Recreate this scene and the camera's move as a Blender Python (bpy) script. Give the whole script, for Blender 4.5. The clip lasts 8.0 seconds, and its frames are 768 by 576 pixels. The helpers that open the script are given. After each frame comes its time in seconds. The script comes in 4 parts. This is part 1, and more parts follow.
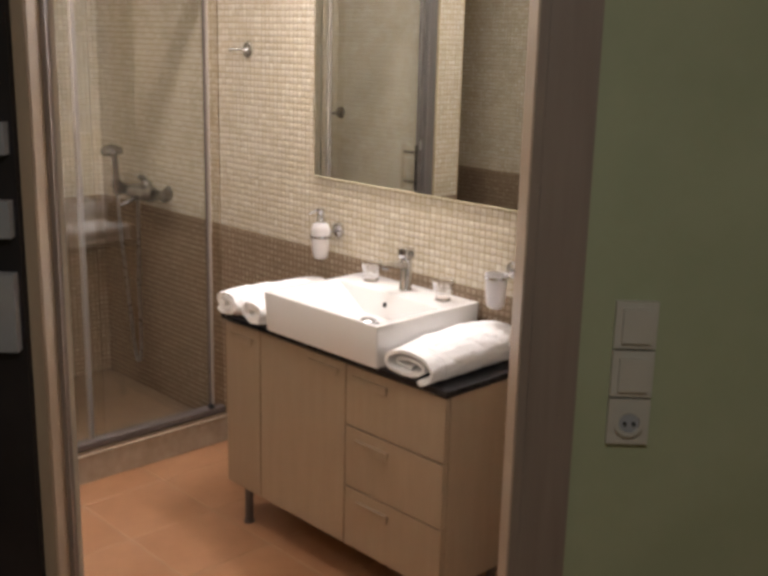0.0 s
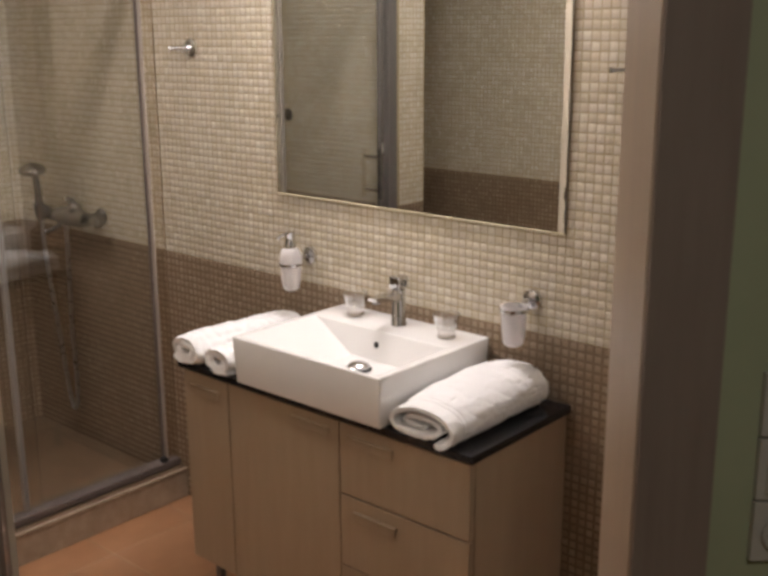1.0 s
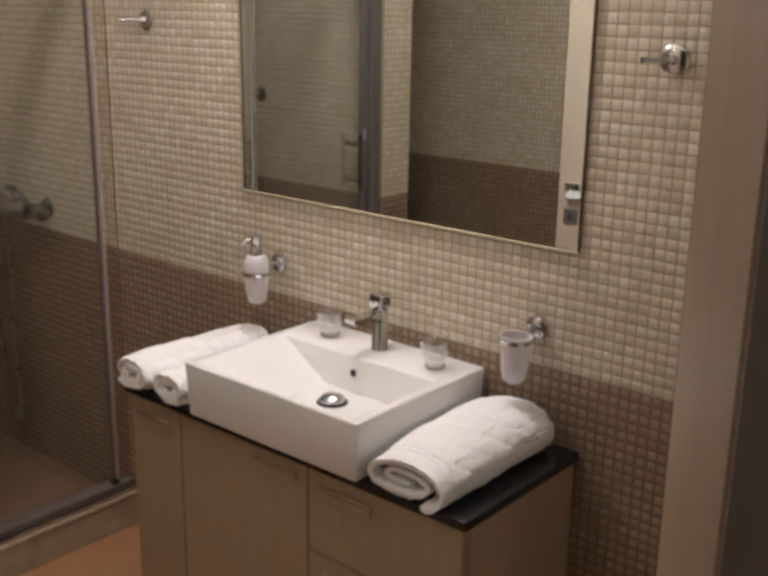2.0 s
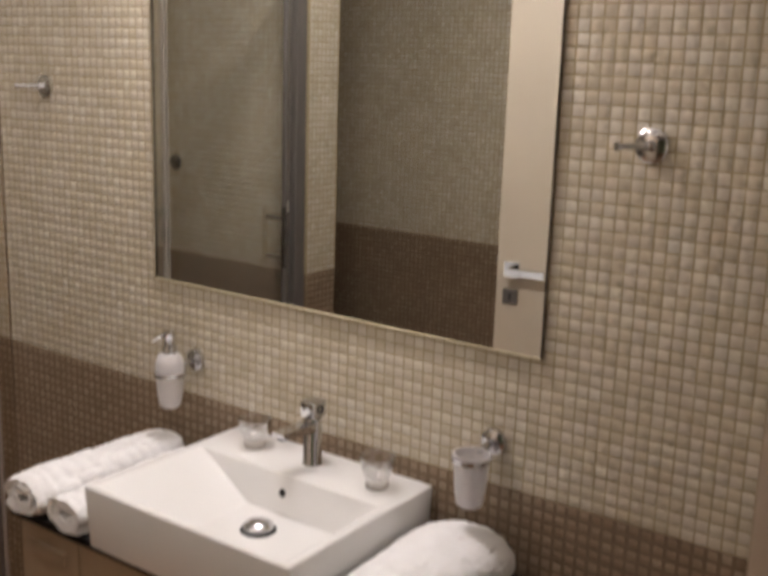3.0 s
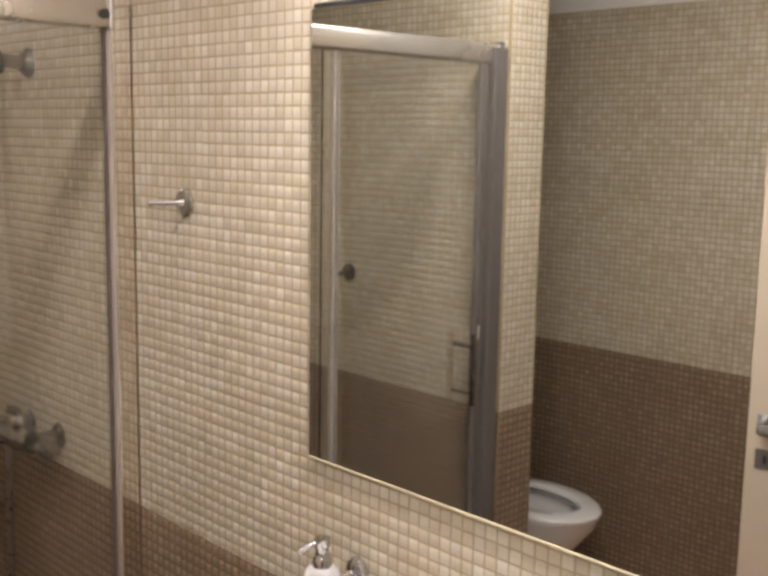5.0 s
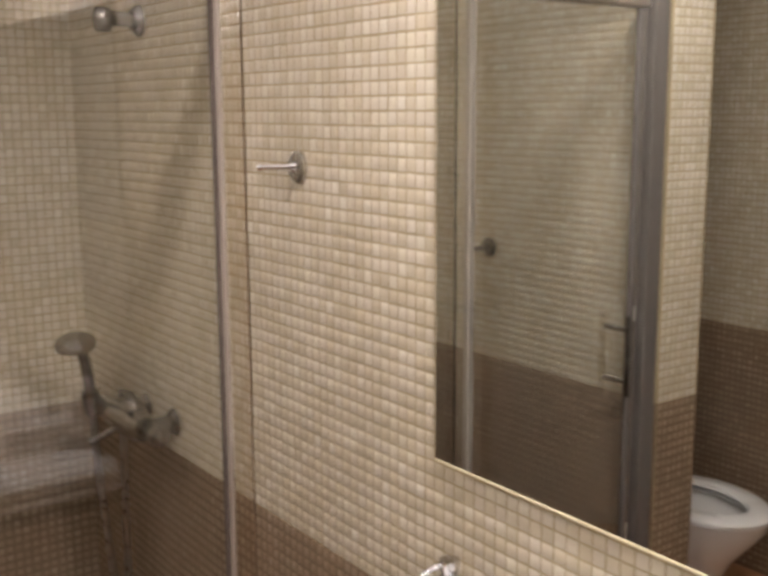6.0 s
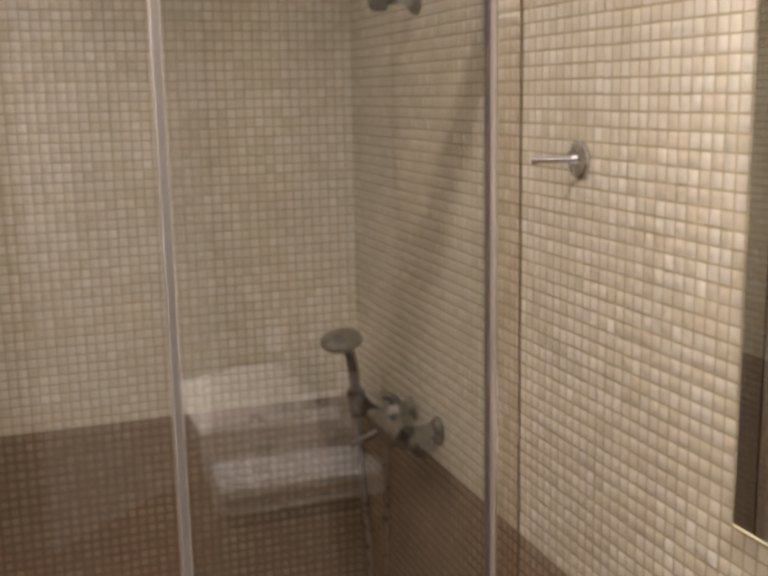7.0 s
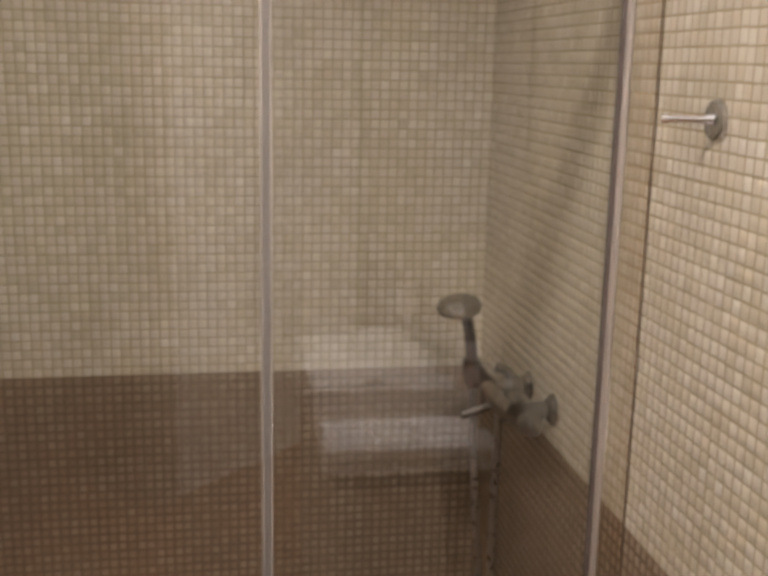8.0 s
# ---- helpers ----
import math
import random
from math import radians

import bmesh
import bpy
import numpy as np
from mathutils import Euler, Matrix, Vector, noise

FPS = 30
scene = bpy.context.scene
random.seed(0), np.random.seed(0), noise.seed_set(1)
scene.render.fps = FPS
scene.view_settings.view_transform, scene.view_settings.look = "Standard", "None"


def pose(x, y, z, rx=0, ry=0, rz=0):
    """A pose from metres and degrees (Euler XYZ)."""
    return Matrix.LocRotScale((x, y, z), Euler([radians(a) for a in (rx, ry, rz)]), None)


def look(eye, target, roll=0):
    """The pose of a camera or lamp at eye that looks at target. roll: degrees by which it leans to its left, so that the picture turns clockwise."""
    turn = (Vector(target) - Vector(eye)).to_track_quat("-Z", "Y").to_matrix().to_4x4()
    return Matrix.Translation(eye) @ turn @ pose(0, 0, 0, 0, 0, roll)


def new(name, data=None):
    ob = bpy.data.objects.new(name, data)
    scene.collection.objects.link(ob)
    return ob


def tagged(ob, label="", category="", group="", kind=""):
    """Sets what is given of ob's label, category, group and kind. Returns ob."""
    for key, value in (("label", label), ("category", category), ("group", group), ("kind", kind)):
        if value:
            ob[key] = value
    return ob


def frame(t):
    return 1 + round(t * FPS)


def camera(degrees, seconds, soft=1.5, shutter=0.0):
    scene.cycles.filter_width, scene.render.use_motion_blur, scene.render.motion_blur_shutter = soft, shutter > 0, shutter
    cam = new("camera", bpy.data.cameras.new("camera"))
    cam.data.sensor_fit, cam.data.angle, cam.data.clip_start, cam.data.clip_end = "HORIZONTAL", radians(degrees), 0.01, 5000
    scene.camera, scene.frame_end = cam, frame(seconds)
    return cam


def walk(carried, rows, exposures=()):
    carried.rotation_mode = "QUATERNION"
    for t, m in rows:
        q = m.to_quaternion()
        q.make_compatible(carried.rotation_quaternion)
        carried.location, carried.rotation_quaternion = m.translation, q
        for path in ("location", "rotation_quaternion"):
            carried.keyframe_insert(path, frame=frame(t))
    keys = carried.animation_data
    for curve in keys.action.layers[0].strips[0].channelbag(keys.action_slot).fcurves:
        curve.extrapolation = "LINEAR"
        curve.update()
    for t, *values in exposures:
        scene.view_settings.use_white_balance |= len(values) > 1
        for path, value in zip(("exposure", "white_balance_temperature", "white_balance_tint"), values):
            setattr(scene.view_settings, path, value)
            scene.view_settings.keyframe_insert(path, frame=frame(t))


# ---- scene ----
cam = camera(41.6, 8.0, soft=3.6, shutter=0.35)
PATH = [
    (0, (2.734, -2.312, 1.66), (1.344, -0.959, 1.174), 1.4),
    (0.5, (2.522, -2.142, 1.638), (1.116, -0.796, 1.178), 1.0),
    (1, (2.243, -2.078, 1.651), (0.964, -0.623, 1.153), -0.3),
    (2.3, (1.937, -1.703, 1.659), (0.713, -0.223, 1.1), 1.5),
    (2.5, (1.902, -1.665, 1.649), (0.703, -0.162, 1.097), 1.9),
    (2.7, (1.862, -1.621, 1.657), (0.682, -0.101, 1.112), 1.9),
    (3, (1.766, -1.582, 1.682), (0.64, 0.011, 1.242), 1.8),
    (3.5, (1.645, -1.512, 1.717), (0.553, 0.136, 1.411), 1.3),
    (4, (1.529, -1.413, 1.717), (0.368, 0.194, 1.455), 1.0),
    (4.5, (1.456, -1.217, 1.711), (0.055, 0.188, 1.467), 0.8),
    (4.7, (1.4, -1.179, 1.743), (0.002, 0.224, 1.46), 1.2),
    (6, (1.137, -0.929, 1.691), (-0.457, 0.229, 1.344), -0.3),
    (6.5, (1.038, -0.88, 1.704), (-0.694, 0.042, 1.316), -0.9),
    (7, (0.956, -0.788, 1.698), (-0.899, -0.143, 1.319), -1.1),
    (7.5, (0.924, -0.716, 1.685), (-0.979, -0.213, 1.327), 0.6),
    (8, (0.891, -0.673, 1.657), (-1.033, -0.342, 1.226), 1.2),
]
walk(cam, [(t, look(eye, aim, roll)) for t, eye, aim, roll in PATH], exposures=[(0, 0.30), (0.5, 0.13), (1.0, -0.09), (2.3, -0.53), (2.7, -0.54), (3.0, -0.50), (3.5, -0.18), (4.0, -0.13), (4.5, 0.06), (6.0, 0.07), (6.5, 0.0), (7.0, 0.02), (7.5, 0.0), (8.0, 0.10)])

# ---- world, lamps, exposure ----
world = bpy.data.worlds.new("night")
scene.world = world
world.use_nodes = True
world.node_tree.nodes["Background"].inputs[0].default_value = (0.10, 0.11, 0.13, 1)
world.node_tree.nodes["Background"].inputs[1].default_value = 0.05

MIRROR_LAMP = 208.0       # radiance of the frosted tube over the mirror
SPOT_POWER = 6.6          # recessed ceiling lamp in front of the shower, and unseen fill added behind the door leaf
SPOTS = ((-0.27, -0.95, 1.12), (0.25, -1.56, 0.32))
# weak fill added in the hall to lift the green walls
HALL_FILL = 7.5

CEIL = 2.45
TILE_TOP = 2.236          # the mosaic ends here, white plaster above
DADO = 0.908
PITCH = 0.0230
BACK = -1.530             # shower back wall
OPP = -2.26               # wall opposite the mirror
R2 = math.sqrt(2)


def diag(s, c):
    """Plan place at s metres along the slanted door wall, on the line x - y = c."""
    return ((s * R2 + c) / 2, (s * R2 - c) / 2)


def area_lamp(name, m, size, power, colour, label):
    data = bpy.data.lights.new(name, "AREA")
    data.shape, data.size, data.energy, data.color = "DISK", size, power, colour
    ob = new(name, data)
    ob.matrix_world = m
    return ob


# the second is fill added for the wall opposite the mirror
for px, py, k in SPOTS:
    area_lamp("spot_and_fill_light", pose(px, py, CEIL - 0.012), 0.09, SPOT_POWER * k, (1.0, 0.925, 0.90), "")
# added fill light over the hall, no known source
hx, hy = diag(0.4, 4.6)
area_lamp("hall_fill_light", pose(hx, hy, CEIL - 0.10), 0.25, HALL_FILL, (1.0, 0.96, 0.92), "")


# ---- materials ----
def ramp(nt, stops):
    n = nt.nodes.new("ShaderNodeValToRGB")
    els = n.color_ramp.elements
    while len(els) < len(stops):
        els.new(0.5)
    for e, (p, c) in zip(els, stops):
        e.position, e.color = p, (*c, 1)
    return n


def noise_tex(nt, scale, detail=4.0, rough=0.55, stretch=None):
    co = nt.nodes.new("ShaderNodeTexCoord")
    n = nt.nodes.new("ShaderNodeTexNoise")
    n.inputs["Scale"].default_value, n.inputs["Detail"].default_value, n.inputs["Roughness"].default_value = scale, detail, rough
    if stretch:
        mp = nt.nodes.new("ShaderNodeMapping")
        mp.inputs["Scale"].default_value = stretch
        nt.links.new(co.outputs["Object"], mp.inputs[0])
        nt.links.new(mp.outputs[0], n.inputs[0])
    else:
        nt.links.new(co.outputs["Object"], n.inputs[0])
    return n


def bump(nt, b, src, strength, dist):
    n = nt.nodes.new("ShaderNodeBump")
    n.inputs["Strength"].default_value, n.inputs["Distance"].default_value = strength, dist
    nt.links.new(src, n.inputs["Height"])
    nt.links.new(n.outputs[0], b.inputs["Normal"])


def base(name, rough=0.5, metal=0.0):
    m = bpy.data.materials.new(name)
    m.use_nodes = True
    b = m.node_tree.nodes["Principled BSDF"]
    b.inputs["Roughness"].default_value, b.inputs["Metallic"].default_value = rough, metal
    return m, m.node_tree, b


def mottled(name, a, c, scale=6.0, rough=0.5, metal=0.0, relief=0.15, dist=0.002, fine=60.0, stretch=None, coat=0.0, sheen=0.0):
    """Two colours mixed by a broad noise, with a finer one for relief and roughness."""
    m, nt, b = base(name, rough, metal)
    n = noise_tex(nt, scale, 5, 0.6, stretch)
    r = ramp(nt, [(0.3, a), (0.7, c)])
    nt.links.new(n.outputs[0], r.inputs[0])
    nt.links.new(r.outputs[0], b.inputs["Base Color"])
    f = noise_tex(nt, fine, 4, 0.6, stretch)
    bump(nt, b, f.outputs[0], relief, dist)
    mr = nt.nodes.new("ShaderNodeMapRange")
    mr.inputs["To Min"].default_value, mr.inputs["To Max"].default_value = rough * 0.8, min(1.0, rough * 1.25)
    nt.links.new(n.outputs[0], mr.inputs[0])
    nt.links.new(mr.outputs[0], b.inputs["Roughness"])
    b.inputs["Coat Weight"].default_value = coat
    b.inputs["Sheen Weight"].default_value = sheen
    return m


def tile_mat(name, stops, per_object, rough=0.36):
    """Small glazed tiles, each with a tone of its own, and soft clouding inside each."""
    m, nt, b = base(name, rough)
    if per_object:
        src = nt.nodes.new("ShaderNodeObjectInfo").outputs["Random"]
    else:
        src = nt.nodes.new("ShaderNodeNewGeometry").outputs["Random Per Island"]
    r = ramp(nt, stops)
    nt.links.new(src, r.inputs[0])
    n = noise_tex(nt, 7.0, 3, 0.6)
    mix = nt.nodes.new("ShaderNodeMix")
    mix.data_type, mix.blend_type = "RGBA", "MULTIPLY"
    mix.inputs["Factor"].default_value = 1.0
    r2 = ramp(nt, [(0.3, (0.88, 0.87, 0.84)), (0.7, (1.0, 1.0, 1.0))])
    nt.links.new(n.outputs[0], r2.inputs[0])
    nt.links.new(r.outputs[0], mix.inputs["A"])
    nt.links.new(r2.outputs[0], mix.inputs["B"])
    nt.links.new(mix.outputs["Result"], b.inputs["Base Color"])
    f = noise_tex(nt, 120.0, 2, 0.5)
    bump(nt, b, f.outputs[0], 0.12, 0.002)
    return m


CREAM = [(0.0, (0.535, 0.475, 0.365)), (0.25, (0.585, 0.515, 0.39)), (0.5, (0.605, 0.54, 0.44)), (0.75, (0.625, 0.57, 0.48)), (0.92, (0.645, 0.59, 0.47)), (1.0, (0.68, 0.635, 0.55))]
BROWN = [(0.0, (0.262, 0.184, 0.116)), (0.35, (0.295, 0.212, 0.139)), (0.7, (0.325, 0.240, 0.162)), (1.0, (0.365, 0.284, 0.200))]
M_CREAM = tile_mat("cream_mosaic", CREAM, False)
M_CREAM_ONE = tile_mat("cream_mosaic_single", CREAM, True)
M_BROWN = tile_mat("brown_mosaic", BROWN, False, 0.35)
M_GROUT = mottled("ochre_grout", (0.345, 0.272, 0.160), (0.405, 0.328, 0.203), 9, 0.85, relief=0.3)
M_GROUT_B = mottled("brown_grout", (0.170, 0.116, 0.070), (0.215, 0.150, 0.094), 9, 0.85, relief=0.3)
M_PLASTER = mottled("white_plaster", (0.82, 0.80, 0.76), (0.86, 0.84, 0.80), 3, 0.85, relief=0.08)
M_GREEN = mottled("olive_green_paint", (0.33, 0.36, 0.225), (0.39, 0.415, 0.27), 4.5, 0.7, relief=0.15, fine=90)
M_TERRA = mottled("terracotta_tile", (0.345, 0.165, 0.080), (0.44, 0.225, 0.114), 5, 0.33, relief=0.12, fine=40)
M_FGROUT = mottled("floor_grout", (0.36, 0.225, 0.135), (0.44, 0.29, 0.185), 8, 0.85)
M_KERB = mottled("beige_stone", (0.30, 0.225, 0.155), (0.41, 0.32, 0.23), 22, 0.35, relief=0.1, fine=80)
M_WOOD = mottled("pale_maple", (0.365, 0.272, 0.180), (0.40, 0.303, 0.205), 5.0, 0.42, relief=0.08, dist=0.001, fine=40, stretch=(7, 7, 0.8))
M_JAMB = mottled("varnished_beech", (0.40, 0.305, 0.22), (0.47, 0.365, 0.265), 4.0, 0.38, relief=0.06, dist=0.001, fine=30, stretch=(8, 8, 0.7))
M_DOOR = mottled("cream_door_paint", (0.60, 0.51, 0.40), (0.64, 0.55, 0.435), 2.5, 0.42, relief=0.04, fine=60)
M_BLACK = mottled("black_granite", (0.008, 0.008, 0.010), (0.022, 0.022, 0.026), 180, 0.16, relief=0.03)
M_CERAMIC = mottled("white_ceramic", (0.80, 0.785, 0.76), (0.83, 0.815, 0.79), 2, 0.09, relief=0.01, coat=0.4)
M_TRAY = mottled("brown_shower_stone", (0.145, 0.094, 0.056), (0.20, 0.137, 0.085), 14, 0.35, relief=0.1, fine=60)
M_SEAT = mottled("white_plastic", (0.78, 0.77, 0.75), (0.82, 0.81, 0.79), 3, 0.2, relief=0.02)
M_TOWEL = mottled("white_terry", (0.84, 0.825, 0.815), (0.90, 0.885, 0.875), 14, 0.95, relief=0.45, dist=0.002, fine=300, sheen=0.3)
M_CHROME = mottled("chrome", (0.62, 0.62, 0.64), (0.70, 0.70, 0.72), 10, 0.05, 1.0, relief=0.0)
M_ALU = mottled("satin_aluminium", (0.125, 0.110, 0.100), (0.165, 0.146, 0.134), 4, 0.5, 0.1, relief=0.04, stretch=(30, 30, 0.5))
M_PROFILE = mottled("beige_profile", (0.80, 0.76, 0.70), (0.85, 0.81, 0.75), 4, 0.09, 1.0, relief=0.02)
M_BEAD = mottled("champagne_anodised", (0.345, 0.295, 0.250), (0.395, 0.342, 0.294), 4, 0.5, 0.0, relief=0.02)
# darker copy of the beech: shade on casing and rebate put into the colour
M_JAMB_SHADE = mottled("shade_toned_beech", (0.225, 0.172, 0.142), (0.275, 0.213, 0.176), 4.0, 0.45, relief=0.06, dist=0.001, fine=30, stretch=(8, 8, 0.7))
M_RAIL = mottled("pale_anodised", (0.66, 0.62, 0.57), (0.72, 0.68, 0.63), 4, 0.26, 0.9, relief=0.03)
M_DARK = mottled("dark_rubber", (0.012, 0.012, 0.012), (0.03, 0.028, 0.026), 20, 0.6)
M_SEAL = mottled("brown_seal", (0.10, 0.075, 0.065), (0.14, 0.11, 0.095), 20, 0.5)
M_DARKWOOD = mottled("dark_lacquer", (0.012, 0.010, 0.012), (0.025, 0.02, 0.022), 5, 0.5)
M_GREY = mottled("grey_panel", (0.30, 0.31, 0.33), (0.36, 0.37, 0.39), 4, 0.5)
M_SWITCH = mottled("pale_switch_plastic", (0.47, 0.44, 0.38), (0.52, 0.49, 0.43), 5, 0.4, relief=0.02)
M_SMOKED = mottled("mottled_dark_chrome", (0.16, 0.155, 0.15), (0.34, 0.33, 0.32), 45, 0.14, 1.0, relief=0.15, fine=70)
# darker chrome for shower fittings: dim reflections of dado and hall put into colour
M_CHROME_DIM = mottled("chrome_dark_reflections", (0.20, 0.195, 0.19), (0.38, 0.37, 0.365), 25, 0.07, 1.0, relief=0.05)
M_SATIN = mottled("satin_chrome", (0.58, 0.57, 0.56), (0.66, 0.65, 0.64), 12, 0.15, 1.0, relief=0.02)
M_HOSE = mottled("steel_hose", (0.42, 0.42, 0.43), (0.55, 0.55, 0.56), 60, 0.28, 1.0)


def glass_mat(name, tint, rough=0.0, trans=1.0, frost=0.0):
    m, nt, b = base(name, rough)
    b.inputs["Base Color"].default_value = (*tint, 1)
    b.inputs["Transmission Weight"].default_value = trans
    b.inputs["IOR"].default_value = 1.48
    n = noise_tex(nt, 30.0, 3, 0.6)
    mr = nt.nodes.new("ShaderNodeMapRange")
    mr.inputs["To Min"].default_value, mr.inputs["To Max"].default_value = rough, rough + 0.02 + frost
    nt.links.new(n.outputs[0], mr.inputs[0])
    nt.links.new(mr.outputs[0], b.inputs["Roughness"])
    return m


def thin_glass(name):
    """Thin clear glass: lets light through and mirrors more at its rims."""
    m, nt, b = base(name, 0.03)
    nt.nodes.remove(b)
    tr = nt.nodes.new("ShaderNodeBsdfTransparent")
    tr.inputs[0].default_value = (0.965, 0.96, 0.955, 1)
    gl = nt.nodes.new("ShaderNodeBsdfGlossy")
    gl.inputs["Roughness"].default_value = 0.03
    lw = nt.nodes.new("ShaderNodeLayerWeight")
    pw = nt.nodes.new("ShaderNodeMath")
    pw.operation = "POWER"
    pw.inputs[1].default_value = 1.4
    nt.links.new(lw.outputs["Facing"], pw.inputs[0])
    fr = nt.nodes.new("ShaderNodeMapRange")
    fr.inputs["To Min"].default_value, fr.inputs["To Max"].default_value = 0.12, 1.0
    nt.links.new(pw.outputs[0], fr.inputs[0])
    mix = nt.nodes.new("ShaderNodeMixShader")
    nt.links.new(fr.outputs[0], mix.inputs[0])
    nt.links.new(tr.outputs[0], mix.inputs[1])
    nt.links.new(gl.outputs[0], mix.inputs[2])
    nt.links.new(mix.outputs[0], nt.nodes["Material Output"].inputs["Surface"])
    return m


M_CLEAR = thin_glass("clear_glass")
M_FROST = glass_mat("frosted_glass", (0.96, 0.93, 0.93), 0.4, 0.6, 0.1)


M_PANE = glass_mat("shower_pane_glass", (0.95, 0.95, 0.93), 0.0)
M_PANE.node_tree.nodes["Principled BSDF"].inputs["IOR"].default_value = 1.62
M_MIRROR, nt_, b_ = base("silvered_mirror", 0.012, 1.0)
b_.inputs["Base Color"].default_value = (0.80, 0.82, 0.80, 1)
M_MEDGE, nt_, b_ = base("polished_glass_edge", 0.25, 0.0)
b_.inputs["Base Color"].default_value = (0.74, 0.66, 0.44, 1)


def glow(name, colour, strength):
    m, nt, b = base(name, 0.4)
    b.inputs["Base Color"].default_value = (0.8, 0.8, 0.8, 1)
    b.inputs["Emission Color"].default_value = (*colour, 1)
    b.inputs["Emission Strength"].default_value = strength
    return m


M_TUBE = glow("lit_lamp_tube", (1.0, 0.925, 0.935), MIRROR_LAMP)
M_LENS = glow("lit_spot_lens", (1.0, 0.85, 0.66), 12.0)
# glow of the added hall fill lamp
M_HALLGLOW = glow("added_hall_glow", (1.0, 0.94, 0.8), 1.0)

# ---- building helpers ----
ORG = {}


def thing(name, at, label, category, group="", kind=""):
    ob = new(name)
    ob.location = at
    ob.empty_display_size = 0.05
    ORG[ob] = Vector(at)
    return tagged(ob, label, category, group, kind)


def part(name, bm, material, parent=None, label="", smooth=None, bevel=0.0):
    """One mesh object, from a bmesh in world places, under a thing or a part."""
    o = ORG[parent] if parent else Vector((0, 0, 0))
    if bevel:
        bmesh.ops.bevel(bm, geom=[e for e in bm.edges if e.is_manifold and e.calc_face_angle(0) > 0.6], offset=bevel, segments=2, profile=0.6, affect="EDGES")
    bmesh.ops.translate(bm, verts=bm.verts, vec=-o)
    bmesh.ops.recalc_face_normals(bm, faces=bm.faces)
    me = bpy.data.meshes.new(name)
    bm.to_mesh(me)
    bm.free()
    me.materials.append(material)
    if smooth:
        for p in me.polygons:
            p.use_smooth = True
        me.set_sharp_from_angle(angle=radians(smooth))
    ob = new(name, me)
    ORG[ob] = o
    if parent:
        ob.parent = parent
    return tagged(ob, label)


def box(bm, x0, x1, y0, y1, z0, z1, bevel=0.0, seg=2):
    r = bmesh.ops.create_cube(bm, size=1.0)
    bmesh.ops.scale(bm, verts=r["verts"], vec=(abs(x1 - x0), abs(y1 - y0), abs(z1 - z0)))
    bmesh.ops.translate(bm, verts=r["verts"], vec=((x0 + x1) / 2, (y0 + y1) / 2, (z0 + z1) / 2))
    if bevel:
        es = list({e for v in r["verts"] for e in v.link_edges})
        bmesh.ops.bevel(bm, geom=es, offset=bevel, segments=seg, profile=0.5, affect="EDGES")
    return bm


def B(*a, **k):
    return box(bmesh.new(), *a, **k)


def prism(bm, pts, z0, z1):
    lo = [bm.verts.new((x, y, z0)) for x, y in pts]
    hi = [bm.verts.new((x, y, z1)) for x, y in pts]
    n = len(pts)
    bm.faces.new(lo[::-1])
    bm.faces.new(hi)
    for i in range(n):
        bm.faces.new((lo[i], lo[(i + 1) % n], hi[(i + 1) % n], hi[i]))
    return bm


def slab(s0, s1, c0, c1, z0, z1, bm=None):
    """A block standing parallel to the slanted door wall."""
    return prism(bm or bmesh.new(), [diag(s0, c0), diag(s1, c0), diag(s1, c1), diag(s0, c1)], z0, z1)


def rod(bm, p0, p1, r0, r1=None, seg=20):
    p0, p1 = Vector(p0), Vector(p1)
    d = p1 - p0
    m = Matrix.Translation((p0 + p1) / 2) @ d.to_track_quat("Z", "Y").to_matrix().to_4x4()
    bmesh.ops.create_cone(bm, cap_ends=True, segments=seg, radius1=r0, radius2=r0 if r1 is None else r1, depth=d.length, matrix=m)
    return bm


def lathe(bm, prof, m, seg=28, closed=False):
    """Turns (radius, height) pairs about the z of the pose m."""
    rings = []
    for r, h in prof:
        if r < 1e-6:
            rings.append([bm.verts.new(m @ Vector((0, 0, h)))])
        else:
            rings.append([bm.verts.new(m @ Vector((r * math.cos(2 * math.pi * i / seg), r * math.sin(2 * math.pi * i / seg), h))) for i in range(seg)])
    pairs = list(zip(rings, rings[1:])) + ([(rings[-1], rings[0])] if closed else [])
    for a, c in pairs:
        for i in range(seg):
            j = (i + 1) % seg
            if len(a) == 1 and len(c) == 1:
                continue
            if len(a) == 1:
                bm.faces.new((a[0], c[i], c[j]))
            elif len(c) == 1:
                bm.faces.new((a[i], a[j], c[0]))
            else:
                bm.faces.new((a[i], a[j], c[j], c[i]))
    return bm


